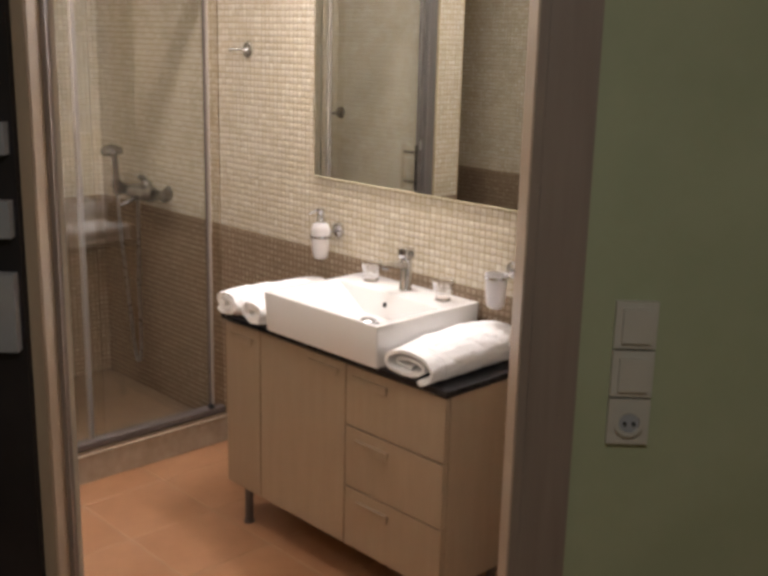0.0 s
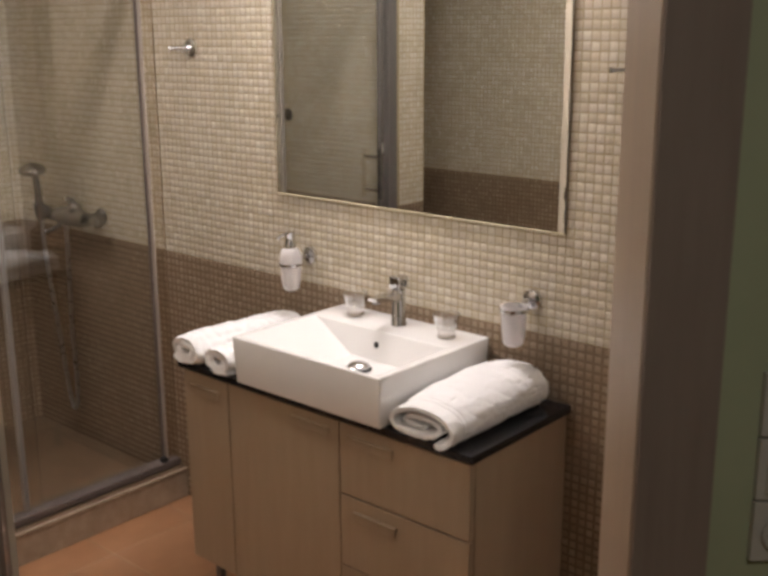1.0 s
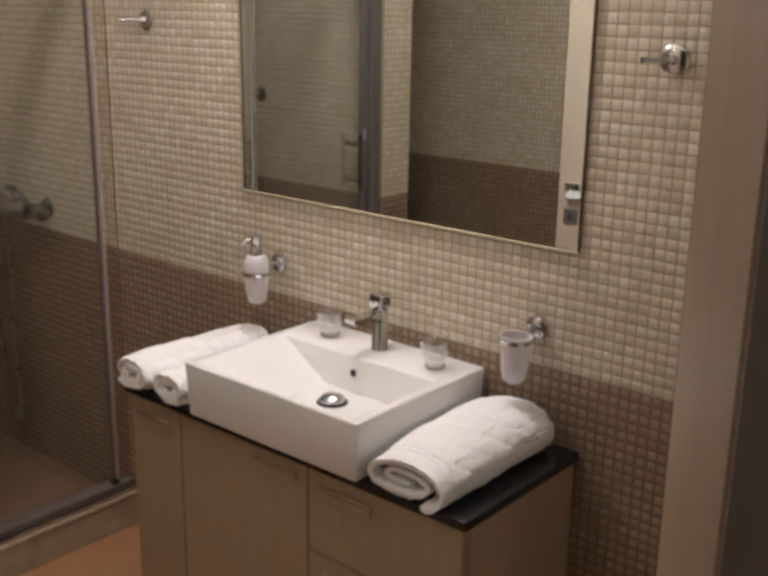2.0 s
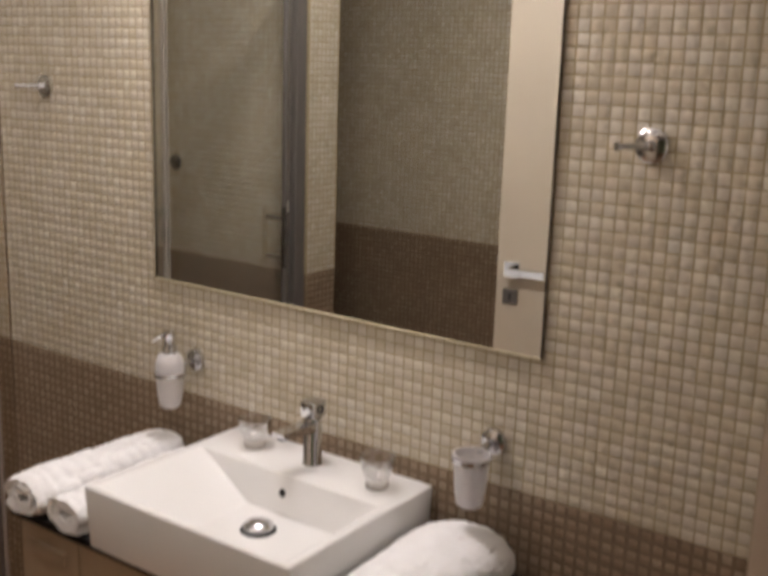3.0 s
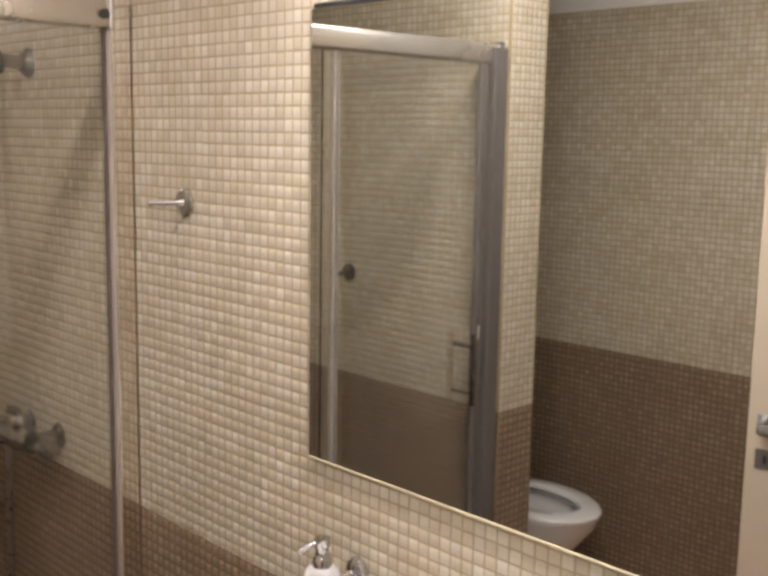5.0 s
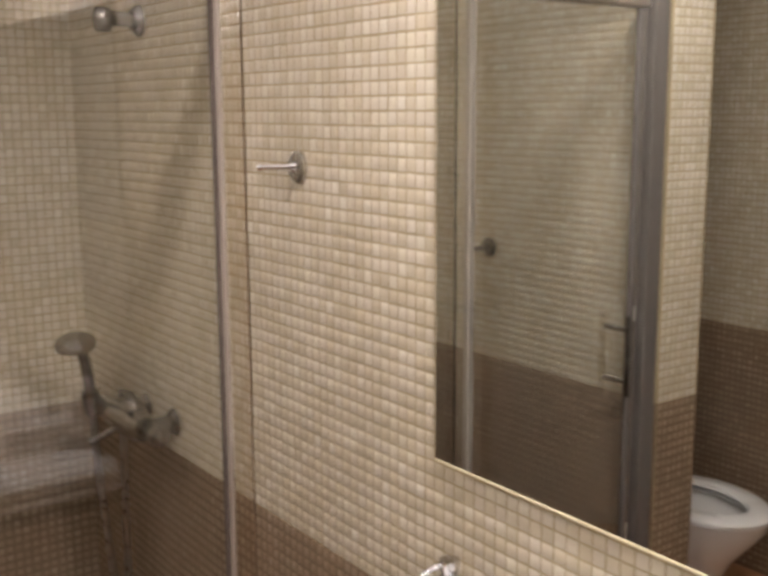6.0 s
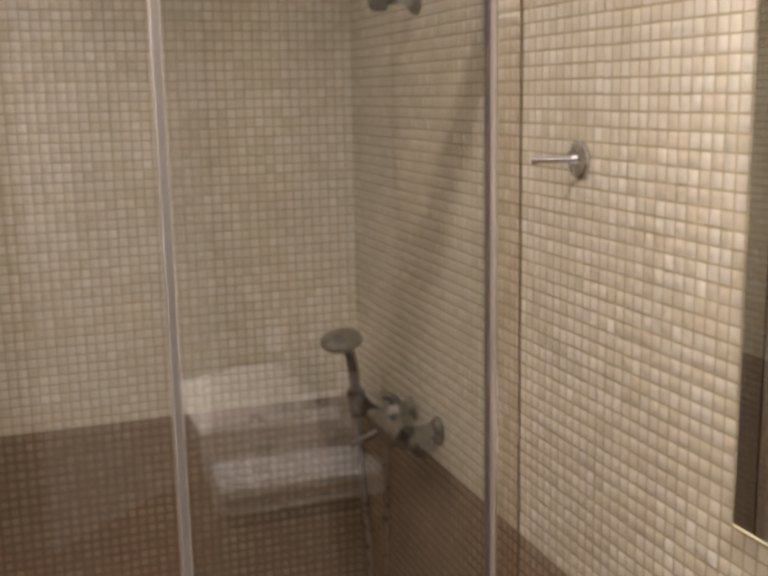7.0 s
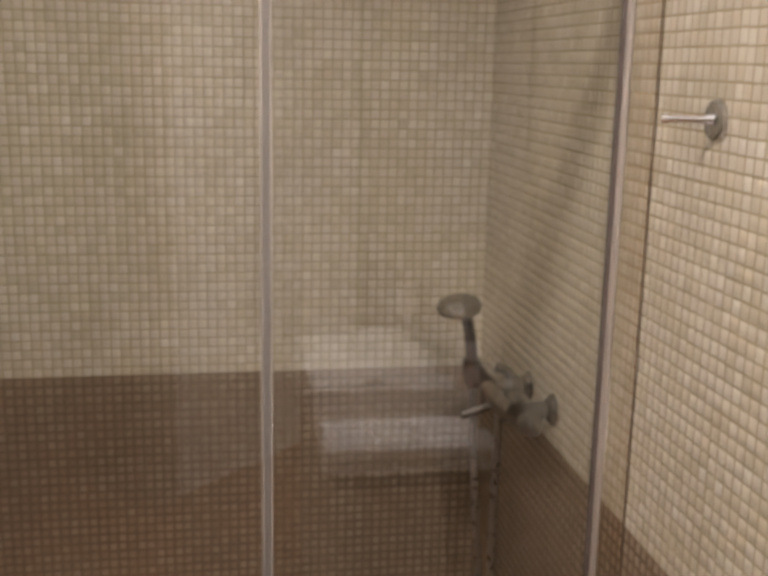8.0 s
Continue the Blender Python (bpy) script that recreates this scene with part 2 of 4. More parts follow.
def pipe(bm, pts, r, seg=12):
    """A round bar along a smooth line of points."""
    pts = [Vector(p) for p in pts]
    fine = []
    for i in range(len(pts) - 1):
        p0, p1, p2, p3 = pts[max(i - 1, 0)], pts[i], pts[i + 1], pts[min(i + 2, len(pts) - 1)]
        for k in range(8):
            t = k / 8
            fine.append(0.5 * ((2 * p1) + (p2 - p0) * t + (2 * p0 - 5 * p1 + 4 * p2 - p3) * t * t + (3 * p1 - p0 - 3 * p2 + p3) * t ** 3))
    fine.append(pts[-1])
    rings, up = [], Vector((0.13, 0.37, 0.92)).normalized()
    for i, p in enumerate(fine):
        d = (fine[min(i + 1, len(fine) - 1)] - fine[max(i - 1, 0)]).normalized()
        a = d.cross(up).normalized()
        c = a.cross(d).normalized()
        rings.append([bm.verts.new(p + r * (a * math.cos(2 * math.pi * k / seg) + c * math.sin(2 * math.pi * k / seg))) for k in range(seg)])
    for a, c in zip(rings, rings[1:]):
        for k in range(seg):
            bm.faces.new((a[k], a[(k + 1) % seg], c[(k + 1) % seg], c[k]))
    bm.faces.new(rings[0][::-1])
    bm.faces.new(rings[-1])
    return bm


TILE, PROUD, ROUND = 0.0198, 0.0011, 0.0036


def mosaic(name, parent, origin, u, n, cols, rows, material, rng, skip=None):
    """Small tiles on a wall: origin is the lower corner, u the way along it, n out of it. One mesh, each tile an island of its own."""
    u, n, o = np.array(u, float), np.array(n, float), np.array(origin, float)
    w = np.array((0, 0, 1.0))
    ij = [(i, j) for j in range(rows) for i in range(cols) if not (skip and skip(i, j))]
    ij = np.array(ij, float)
    k = len(ij)
    cen = o + np.outer((ij[:, 0] + 0.5) * PITCH, u) + np.outer((ij[:, 1] + 0.5) * PITCH, w)
    sheet = ((ij[:, 0] // 13) * 41 + ij[:, 1] // 13).astype(int)       # the tiles come on backed sheets, laid a little out of line
    du, dw = rng.normal(0, 0.00055, 2000), rng.normal(0, 0.00045, 2000)
    cen += np.outer(du[sheet], u) + np.outer(dw[sheet], w)
    cen += np.outer(rng.normal(0, 0.00025, k), u) + np.outer(rng.normal(0, 0.00025, k), w)
    h, e = TILE / 2, ROUND
    vs = np.zeros((k, 8, 3))
    for q, (a, c) in enumerate(((-1, -1), (1, -1), (1, 1), (-1, 1))):
        vs[:, q] = cen + u * a * h + w * c * h
        lift = PROUD + rng.normal(0, 0.00016, k)
        vs[:, q + 4] = cen + u * a * (h - e) + w * c * (h - e) + np.outer(lift, n)
    f = np.array(((4, 5, 6, 7), (0, 1, 5, 4), (1, 2, 6, 5), (2, 3, 7, 6), (3, 0, 4, 7)))
    if np.cross(u, w) @ n < 0:
        f = f[:, ::-1]
    faces = (f[None] + 8 * np.arange(k)[:, None, None]).reshape(-1, 4)
    me = bpy.data.meshes.new(name)
    me.from_pydata(vs.reshape(-1, 3).tolist(), [], faces.tolist())
    me.polygons.foreach_set("use_smooth", np.ones(len(faces), bool))
    me.materials.append(material)
    ob = new(name, me)
    ob.parent = parent
    return tagged(ob, kind="stuff")

# ---- the large structure ----
T = 0.12
floor = tagged(part("floor", prism(bmesh.new(), [(-3.2, 1.6), (4.6, 1.6), (4.6, -4.6), (-3.2, -4.6)], -0.10, -0.0015), M_FGROUT), "pale cement bed between terracotta floor tiles", "floor", kind="structure")
ceiling = tagged(part("ceiling", prism(bmesh.new(), [(-3.2, 1.6), (4.6, 1.6), (4.6, -4.6), (-3.2, -4.6)], CEIL, CEIL + 0.1), M_PLASTER), "plain white plastered ceiling", "ceiling", kind="structure")


def wall(name, bm, material, label):
    return tagged(part(name, bm, material), label, "wall", kind="structure")


wall_vanity = wall("wall_vanity", B(BACK - T, 2.43, 0, T, 0, CEIL), M_GROUT, "cream mosaic wall over a brown mosaic dado")
wall_shower = wall("wall_shower", B(BACK - T, BACK, OPP, 0, 0, CEIL), M_GROUT, "cream and brown mosaic wall behind the shower")
wall_opposite = wall("wall_opposite", B(BACK - T, 0.22, OPP - T, OPP, 0, CEIL), M_GROUT, "cream mosaic wall with brown dado behind the toilet")
wall_partition = wall("wall_partition", B(BACK, -0.553, -1.39, -1.223, 0, CEIL), M_GROUT, "mosaic-clad stub wall between shower and toilet")

S0, S1, TOP = -0.318, 0.514, 2.13      # door opening along the slanted wall, and its head
C0, C1 = 2.478, 2.64                    # bathroom face and hall face
wall_door = wall("wall_door", slab(S1 + 0.03, 1.72, C0 + 0.01, C1 - 0.01, 0, CEIL), M_PLASTER, "plastered wall round the bathroom doorway")
b = slab(-1.43, S0 - 0.03, C0 + 0.01, C1 - 0.01, 0, CEIL)
wall_door_b = wall("wall_door_hinge_side", b, M_PLASTER, "plastered wall beside the door hinges")
wall_head = wall("wall_over_door", slab(S0 - 0.03, S1 + 0.03, C0 + 0.01, C1 - 0.01, TOP + 0.03, CEIL), M_PLASTER, "plastered wall over the doorway")
for nm, a, c, z0 in (("wall_hall_switches", S1 + 0.03, 2.6, 0), ("wall_hall_left", -2.0, S0 - 0.03, 0), ("wall_hall_head", S0 - 0.03, S1 + 0.03, TOP + 0.03)):
    wall(nm, slab(a, c, C1 - 0.01, C1, z0, CEIL), M_GREEN, "olive green painted hall wall")
wall("wall_hall_back", slab(-2.0, 2.6, 6.30, 6.45, 0, CEIL), M_GREEN, "olive green painted hall wall")
wall("wall_hall_side", slab(2.6, 2.7, C1, 6.45, 0, CEIL), M_GREEN, "olive green painted hall wall")
wall("wall_hall_end", slab(-2.1, -2.0, C1, 6.45, 0, CEIL), M_GREEN, "olive green painted hall wall")

# mosaic cladding, row by row from the top of the dado
rng = np.random.default_rng(7)
UP = int((TILE_TOP - DADO) / PITCH)
DOWN = int(DADO / PITCH)
ZLOW = DADO - DOWN * PITCH


def clad(parent, x, y, u, n, length, dark_grout=True, skip=None):
    cols = int(length / PITCH)
    mosaic("mosaic_tiles", parent, (x, y, DADO), u, n, cols, UP, M_CREAM, rng, skip)
    mosaic("dado_tiles", parent, (x, y, ZLOW), u, n, cols, DOWN, M_BROWN, rng)
    o, uu, nn = Vector((x, y, 0)), Vector(u), Vector(n)
    bm = bmesh.new()
    p = [o, o + uu * length, o + uu * length + nn * 0.0006, o + nn * 0.0006]
    prism(bm, [(q.x, q.y) for q in p], 0.0, DADO)
    part("dado_grout", bm, M_GROUT_B, parent, "brown grout of the dado")
    p = [o - nn * 0.001, o + uu * length - nn * 0.001, o + uu * length + nn * 0.0016, o + nn * 0.0016]
    part("upper_plaster", prism(bmesh.new(), [(q.x, q.y) for q in p], DADO + UP * PITCH + 0.001, CEIL - 0.002), M_PLASTER, parent, "white plaster above the mosaic")


X0 = -1.531                                    # first column left of the mirror wall
PC0, PC1, PR0, PR1 = 111, 126, 12, 32          # the stretch beside the mirror that is laid tile by tile
MX0, MX1 = int((0.02 - X0) / PITCH) + 1, int((0.98 - X0) / PITCH) - 1
MZ0, MZ1 = int((1.19 - DADO) / PITCH) + 1, int((1.92 - DADO) / PITCH) - 1
clad(wall_vanity, X0, 0, (1, 0, 0), (0, -1, 0), 2.42 - X0, skip=lambda i, j: (PC0 <= i < PC1 and PR0 <= j < PR1) or (MX0 <= i < MX1 and MZ0 <= j < MZ1))
clad(wall_shower, BACK, 0, (0, -1, 0), (1, 0, 0), 1.22)
clad(wall_opposite, BACK, OPP, (1, 0, 0), (0, 1, 0), 1.73)
clad(wall_partition, -0.553, -1.224, (0, -1, 0), (1, 0, 0), 0.165)
clad(wall_partition, BACK, -1.223, (1, 0, 0), (0, 1, 0), 0.974)
clad(wall_partition, BACK, -1.39, (1, 0, 0), (0, -1, 0), 0.974)

# floor tiles
FT = 0.33
me = None
for i in range(-9, 17):
    for j in range(-13, 2):
        x, y = -0.378 + i * FT, -0.430 + j * FT
        if x + FT < -0.57 and y > -1.25:
            continue
        if x + FT < BACK or y > 0.2 or (x - y) > 7.0 or (y > 0 and x > 2.4):
            continue
        if me is None:
            bm = B(0.003, FT - 0.003, 0.003, FT - 0.003, -0.006, 0.0, bevel=0.0012, seg=1)
            me = bpy.data.meshes.new("floor_tile")
            bm.to_mesh(me)
            bm.free()
            me.materials.append(M_TERRA)
        ob = new("floor_tile", me)
        ob.location = (x, y, 0)
        ob.parent = floor

# shower floor and kerb
tray = thing("shower_tray", (-1.0, -0.6, 0), "beige stone shower tray with a raised front kerb", "shower tray")
part("tray_floor", B(BACK + 0.003, -0.66, -1.22, -0.003, 0.0, 0.055), M_TRAY, tray, "brown stone floor of the shower")
part("kerb", B(-0.66, -0.536, -1.221, -0.003, 0.0, 0.100, bevel=0.002), M_KERB, tray)
part("kerb_cap", B(-0.665, -0.5435, -1.221, -0.003, 0.100, 0.113, bevel=0.002), M_TRAY, tray, "brown stone top of the kerb")
part("kerb_trim", B(-0.543, -0.530, -1.221, -0.003, 0.100, 0.114, bevel=0.003), M_KERB, tray, "pale rounded edge of the kerb")
bm = bmesh.new()
lathe(bm, [(0, 0.058), (0.045, 0.058), (0.05, 0.055), (0.05, 0.05)], pose(-1.05, -0.6, 0))
part("waste", bm, M_CHROME, tray, "round chrome waste", smooth=40)

# ---- shower enclosure ----
GX = -0.600
enc = thing("shower_enclosure", (GX, -0.6, 0.117), "framed sliding glass shower screen with satin metal profiles", "shower screen")
part("wall_profile", B(GX - 0.020, GX + 0.012, -0.046, -0.004, 0.117, 1.99, bevel=0.001), M_PROFILE, enc, "polished metal profile fixed to the mosaic")
part("profile_bead", B(GX - 0.018, GX + 0.015, -0.056, -0.046, 0.117, 1.99, bevel=0.004, seg=3), M_BEAD, enc, "pale rounded bead of the profile", smooth=50)
part("sealant", B(GX + 0.012, GX + 0.0132, -0.0045, -0.0025, 0.117, 1.99), M_GROUT_B, enc, "brown joint along the mosaic")
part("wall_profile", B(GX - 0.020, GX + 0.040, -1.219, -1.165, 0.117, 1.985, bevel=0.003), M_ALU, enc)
part("wall_profile", B(GX - 0.004, GX + 0.006, -0.0625, -0.056, 0.142, 1.94), M_SEAL, enc, "dark rubber seal along the pane")
rail = part("top_rail", B(GX - 0.026, GX + 0.022, -1.219, -0.050, 1.938, 1.998, bevel=0.012, seg=3), M_RAIL, enc, "broad rounded head rail", smooth=40)
part("end_cap", B(GX - 0.030, GX + 0.027, -1.222, -1.205, 1.934, 2.006, bevel=0.006), M_CHROME, rail, "bright end cap")
part("end_cap", B(GX - 0.022, GX + 0.026, -0.057, -0.045, 1.936, 2.003, bevel=0.004), M_RAIL, rail)
bm = bmesh.new()
rod(bm, (GX + 0.021, -0.068, 1.966), (GX + 0.027, -0.068, 1.966), 0.010)
part("screw_cover", bm, M_DARK, rail, "dark round screw cover")
part("bottom_rail", B(GX - 0.022, GX + 0.034, -1.219, -0.006, 0.117, 0.142, bevel=0.004), M_SEAL, enc, "dark bottom guide rail")
fixed = part("fixed_pane", B(GX - 0.008, GX - 0.003, -0.590, -0.045, 0.140, 1.945), M_PANE, enc, "clear fixed pane")
part("pane_profile", B(GX - 0.018, GX + 0.004, -0.604, -0.587, 0.130, 1.945, bevel=0.003), M_BEAD, fixed)
fixed.visible_shadow = False
slide = part("sliding_pane", B(GX + 0.004, GX + 0.009, -1.150, -0.545, 0.140, 1.945), M_PANE, enc, "clear sliding pane")
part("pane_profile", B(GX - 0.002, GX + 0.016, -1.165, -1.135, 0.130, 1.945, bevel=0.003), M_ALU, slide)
part("edge_strip", B(GX + 0.0155, GX + 0.0185, -1.154, -1.149, 0.150, 1.930, bevel=0.001), M_RAIL, slide, "thin bright strip")
slide.visible_shadow = False
for z in (1.130, 0.992):
    bm = bmesh.new()
    rod(bm, (GX - 0.028, -1.09, z), (GX + 0.052, -1.09, z), 0.0075)
    part("handle_post", bm, M_CHROME, slide, smooth=40)
bm = bmesh.new()
rod(bm, (GX + 0.052, -1.09, 0.955), (GX + 0.052, -1.09, 1.165), 0.0085)
part("handle_bar", bm, M_SMOKED, slide, "dark chrome pull bar", smooth=40)
bm = bmesh.new()
rod(bm, (GX + 0.012, -0.07, 0.150), (GX + 0.030, -0.07, 0.150), 0.012)
part("roller", bm, M_DARK, enc, "dark roller at the foot")

# ---- shower fittings ----
mixer = thing("shower_mixer", (-1.035, 0, 1.0), "chrome wall-mounted shower mixer on the mosaic, dark reflections in its colour", "mixer tap")
for x in (-1.125, -0.965):
    bm = bmesh.new()
    lathe(bm, [(0, 0.014), (0.022, 0.014), (0.031, 0.006), (0.033, 0), (0, 0)], pose(x, -0.003, 0.985, 90))
    part("rosette", bm, M_CHROME_DIM, mixer, smooth=40)
    bm = bmesh.new()
    rod(bm, (x, -0.01, 0.985), (x, -0.075, 0.985), 0.018)
    part("union", bm, M_CHROME_DIM, mixer, smooth=40)
bm = bmesh.new()
lathe(bm, [(0, -0.185), (0.020, -0.185), (0.029, -0.170), (0.029, -0.085), (0.036, -0.065), (0.036, 0.065), (0.029, 0.085), (0.028, 0.10), (0, 0.10)], pose(-1.045, -0.080, 0.985, 0, 90, 0))
part("body", bm, M_CHROME_DIM, mixer, smooth=40)
bm = bmesh.new()
lathe(bm, [(0, -0.012), (0.016, -0.012), (0.022, 0.0), (0.025, 0.026), (0.021, 0.040), (0.010, 0.046), (0, 0.047)], pose(-0.910, -0.075, 0.985, 0, 90, 0))
part("end_knob", bm, M_CHROME_DIM, mixer, smooth=40)
bm = bmesh.new()
lathe(bm, [(0.027, 0.02), (0.028, 0.040), (0.020, 0.052), (0, 0.054)], pose(-1.030, -0.075, 0.985))
pipe(bm, [(-1.030, -0.075, 1.030), (-1.032, -0.078, 1.044), (-1.034, -0.090, 1.052), (-1.036, -0.106, 1.055)], 0.0105)
part("lever", bm, M_CHROME_DIM, mixer, smooth=50)
bm = bmesh.new()
pipe(bm, [(-1.095, -0.080, 0.965), (-1.098, -0.105, 0.948), (-1.105, -0.130, 0.936), (-1.110, -0.155, 0.928)], 0.009)
part("spout", bm, M_CHROME_DIM, mixer, smooth=50)
bm = bmesh.new()
rod(bm, (-1.200, -0.080, 0.99), (-1.210, -0.105, 0.99), 0.014)
rod(bm, (-1.215, -0.105, 0.965), (-1.213, -0.110, 1.02), 0.018, 0.021)
part("holder", bm, M_CHROME_DIM, mixer, smooth=40)

hand = thing("hand_shower", (-1.215, -0.1, 1.0), "chrome hand shower standing in the mixer's holder", "hand shower")
bm = bmesh.new()
pipe(bm, [(-1.215, -0.104, 0.955), (-1.210, -0.110, 1.02), (-1.195, -0.120, 1.08), (-1.175, -0.135, 1.125), (-1.165, -0.145, 1.145)], 0.0135)
part("handle", bm, M_CHROME_DIM, hand, smooth=50)
bm = bmesh.new()
lathe(bm, [(0, 0.022), (0.022, 0.020), (0.044, 0.009), (0.049, -0.002), (0.046, -0.010), (0, -0.011)], pose(-1.155, -0.158, 1.158, 8, 12, 0))
head = part("head", bm, M_CHROME_DIM, hand, smooth=50)
bm = bmesh.new()
lathe(bm, [(0, -0.0135), (0.038, -0.0135), (0.040, -0.0105)], pose(-1.155, -0.158, 1.158, 8, 12, 0))
part("spray_plate", bm, M_GREY, head, "grey spray plate")
hose = thing("shower_hose", (-1.225, -0.07, 0.3), "ribbed steel shower hose hanging in a loop", "hose")
bm = bmesh.new()
pipe(bm, [(-1.215, -0.104, 0.955), (-1.213, -0.098, 0.80), (-1.205, -0.075, 0.50), (-1.195, -0.060, 0.27), (-1.170, -0.06, 0.20), (-1.135, -0.062, 0.27), (-1.110, -0.075, 0.60), (-1.085, -0.080, 0.955)], 0.0085)
part("hose_tube", bm, M_HOSE, hose, smooth=60)

arm = thing("overhead_shower", (-1.065, 0, 1.890), "thick chrome overhead shower pipe on a round rosette", "shower")
bm = bmesh.new()
lathe(bm, [(0, 0.018), (0.024, 0.018), (0.034, 0.007), (0.036, 0), (0, 0)], pose(-1.065, -0.003, 1.890, 90))
part("rosette", bm, M_CHROME_DIM, arm, smooth=40)
bm = bmesh.new()
rod(bm, (-1.065, -0.01, 1.890), (-1.065, -0.080, 1.893), 0.017)
part("tube", bm, M_CHROME_DIM, arm, smooth=40)
bm = bmesh.new()
lathe(bm, [(0, 0.03), (0.016, 0.026), (0.022, 0.010), (0.022, -0.012), (0.016, -0.026), (0, -0.028)], pose(-1.065, -0.086, 1.888))
part("joint", bm, M_CHROME_DIM, arm, smooth=50)

knob = thing("shower_hook", (-1.230, -1.223, 1.264), "chrome hook with a round plate on the mosaic stub wall", "hook")
bm = bmesh.new()
lathe(bm, [(0, 0.014), (0.020, 0.014), (0.029, 0.007), (0.030, 0), (0, 0)], pose(-1.230, -1.2205, 1.264, -90))
part("wall_plate", bm, M_CHROME_DIM, knob, smooth=40)
bm = bmesh.new()
rod(bm, (-1.230, -1.21, 1.264), (-1.230, -1.150, 1.262), 0.0085)
part("pin", bm, M_CHROME_DIM, knob, smooth=40)


def robe_hook(x, z, y=0.0):
    h = thing("robe_hook", (x, y, z), "chrome robe hook with a round wall plate", "hook", "robe hooks")
    bm = bmesh.new()
    lathe(bm, [(0, 0.0075), (0.0245, 0.0075), (0.0280, 0.005), (0.0285, 0), (0, 0)], pose(x, y - 0.0025, z, 90))
    part("wall_plate", bm, M_SATIN, h, smooth=40)
    bm = bmesh.new()
    rod(bm, (x, y - 0.008, z), (x - 0.004, y - 0.020, z), 0.0095, 0.0075)
    rod(bm, (x - 0.003, y - 0.016, z), (x - 0.034, y - 0.062, z - 0.001), 0.0048)
    rod(bm, (x - 0.031, y - 0.058, z - 0.001), (x - 0.036, y - 0.065, z - 0.001), 0.0066)
    part("pin", bm, M_CHROME, h, smooth=50)
    return h


robe_hook(-0.391, 1.594)
robe_hook(1.168, 1.561)

# ---- mirror and its lamp ----
mirror = thing("wall_mirror", (0.5, 0, 1.172), "frameless rectangular wall mirror with polished edges", "mirror")
part("glass_body", B(0.0, 1.0, -0.0090, -0.003, 1.172, 1.939, bevel=0.001, seg=1), M_SEAL, mirror, "dark glass edge")
part("edge_bead", B(0.001, 0.999, -0.0105, -0.002, 1.1690, 1.1725, bevel=0.0012), M_MEDGE, mirror, "pale sealant bead under the lower edge")
bm = bmesh.new()
vs = [bm.verts.new(p) for p in ((0.001, -0.0092, 1.173), (0.999, -0.0092, 1.173), (0.999, -0.0092, 1.938), (0.001, -0.0092, 1.938))]
bm.faces.new(vs)
part("mirror_face", bm, M_MIRROR, mirror, "silvered face")
part("top_channel", B(0.01, 0.99, -0.0125, -0.003, 1.939, 1.946), M_DARK, mirror, "dark retaining strip along the top edge")

lamp = thing("mirror_lamp", (0.47, 0, 2.08), "lit frosted tube lamp on a chrome bracket over the mirror", "wall lamp")
part("backplate", B(0.37, 0.57, -0.022, -0.003, 2.055, 2.115, bevel=0.004), M_CHROME, lamp)
bm = bmesh.new()
rod(bm, (0.47, -0.02, 2.085), (0.47, -0.19, 2.070), 0.009)
part("arm", bm, M_CHROME, lamp, smooth=40)
bm = bmesh.new()
rod(bm, (0.27, -0.20, 2.066), (0.67, -0.20, 2.066), 0.020, seg=16)
part("tube", bm, M_TUBE, lamp, "glowing frosted tube", smooth=40)
for x in (0.262, 0.678):
    bm = bmesh.new()
    rod(bm, (x - 0.008, -0.20, 2.066), (x + 0.008, -0.20, 2.066), 0.023)
    part("end_cap", bm, M_CHROME, lamp, smooth=40)

# second ring and lens belong to the added fill, hidden behind the leaf
for px, py, k in SPOTS:
    spot = thing("spot_and_fill", (px, py, CEIL), "lit recessed ceiling spot with a chrome ring, out of view; the second is added fill", "ceiling lamp", "ceiling spots")
    bm = bmesh.new()
    lathe(bm, [(0.048, 0.0), (0.062, 0.0), (0.060, -0.006), (0.050, -0.008)], pose(px, py, CEIL), closed=True)
    part("ring", bm, M_CHROME, spot, smooth=40)
    bm = bmesh.new()
    lathe(bm, [(0, -0.002), (0.048, -0.002)], pose(px, py, CEIL))
    part("lens", bm, M_LENS, spot)
# body for the hall fill, an added lamp out of view
hl = thing("added_hall_lamp", (hx, hy, CEIL), "added round ceiling lamp, out of view, that fills the hall with light", "ceiling lamp")
bm = bmesh.new()
lathe(bm, [(0.15, 0.0), (0.15, -0.02), (0.12, -0.06), (0, -0.08)], pose(hx, hy, CEIL))
part("bowl", bm, M_HALLGLOW, hl, smooth=60)

# ---- vanity ----
FY = -0.405
van = thing("vanity_cabinet", (0.52, -0.2, 0), "pale maple vanity cabinet on short metal legs", "cabinet")
part("body", B(0.012, 1.026, FY + 0.019, -0.006, 0.130, 0.722), M_WOOD, van)


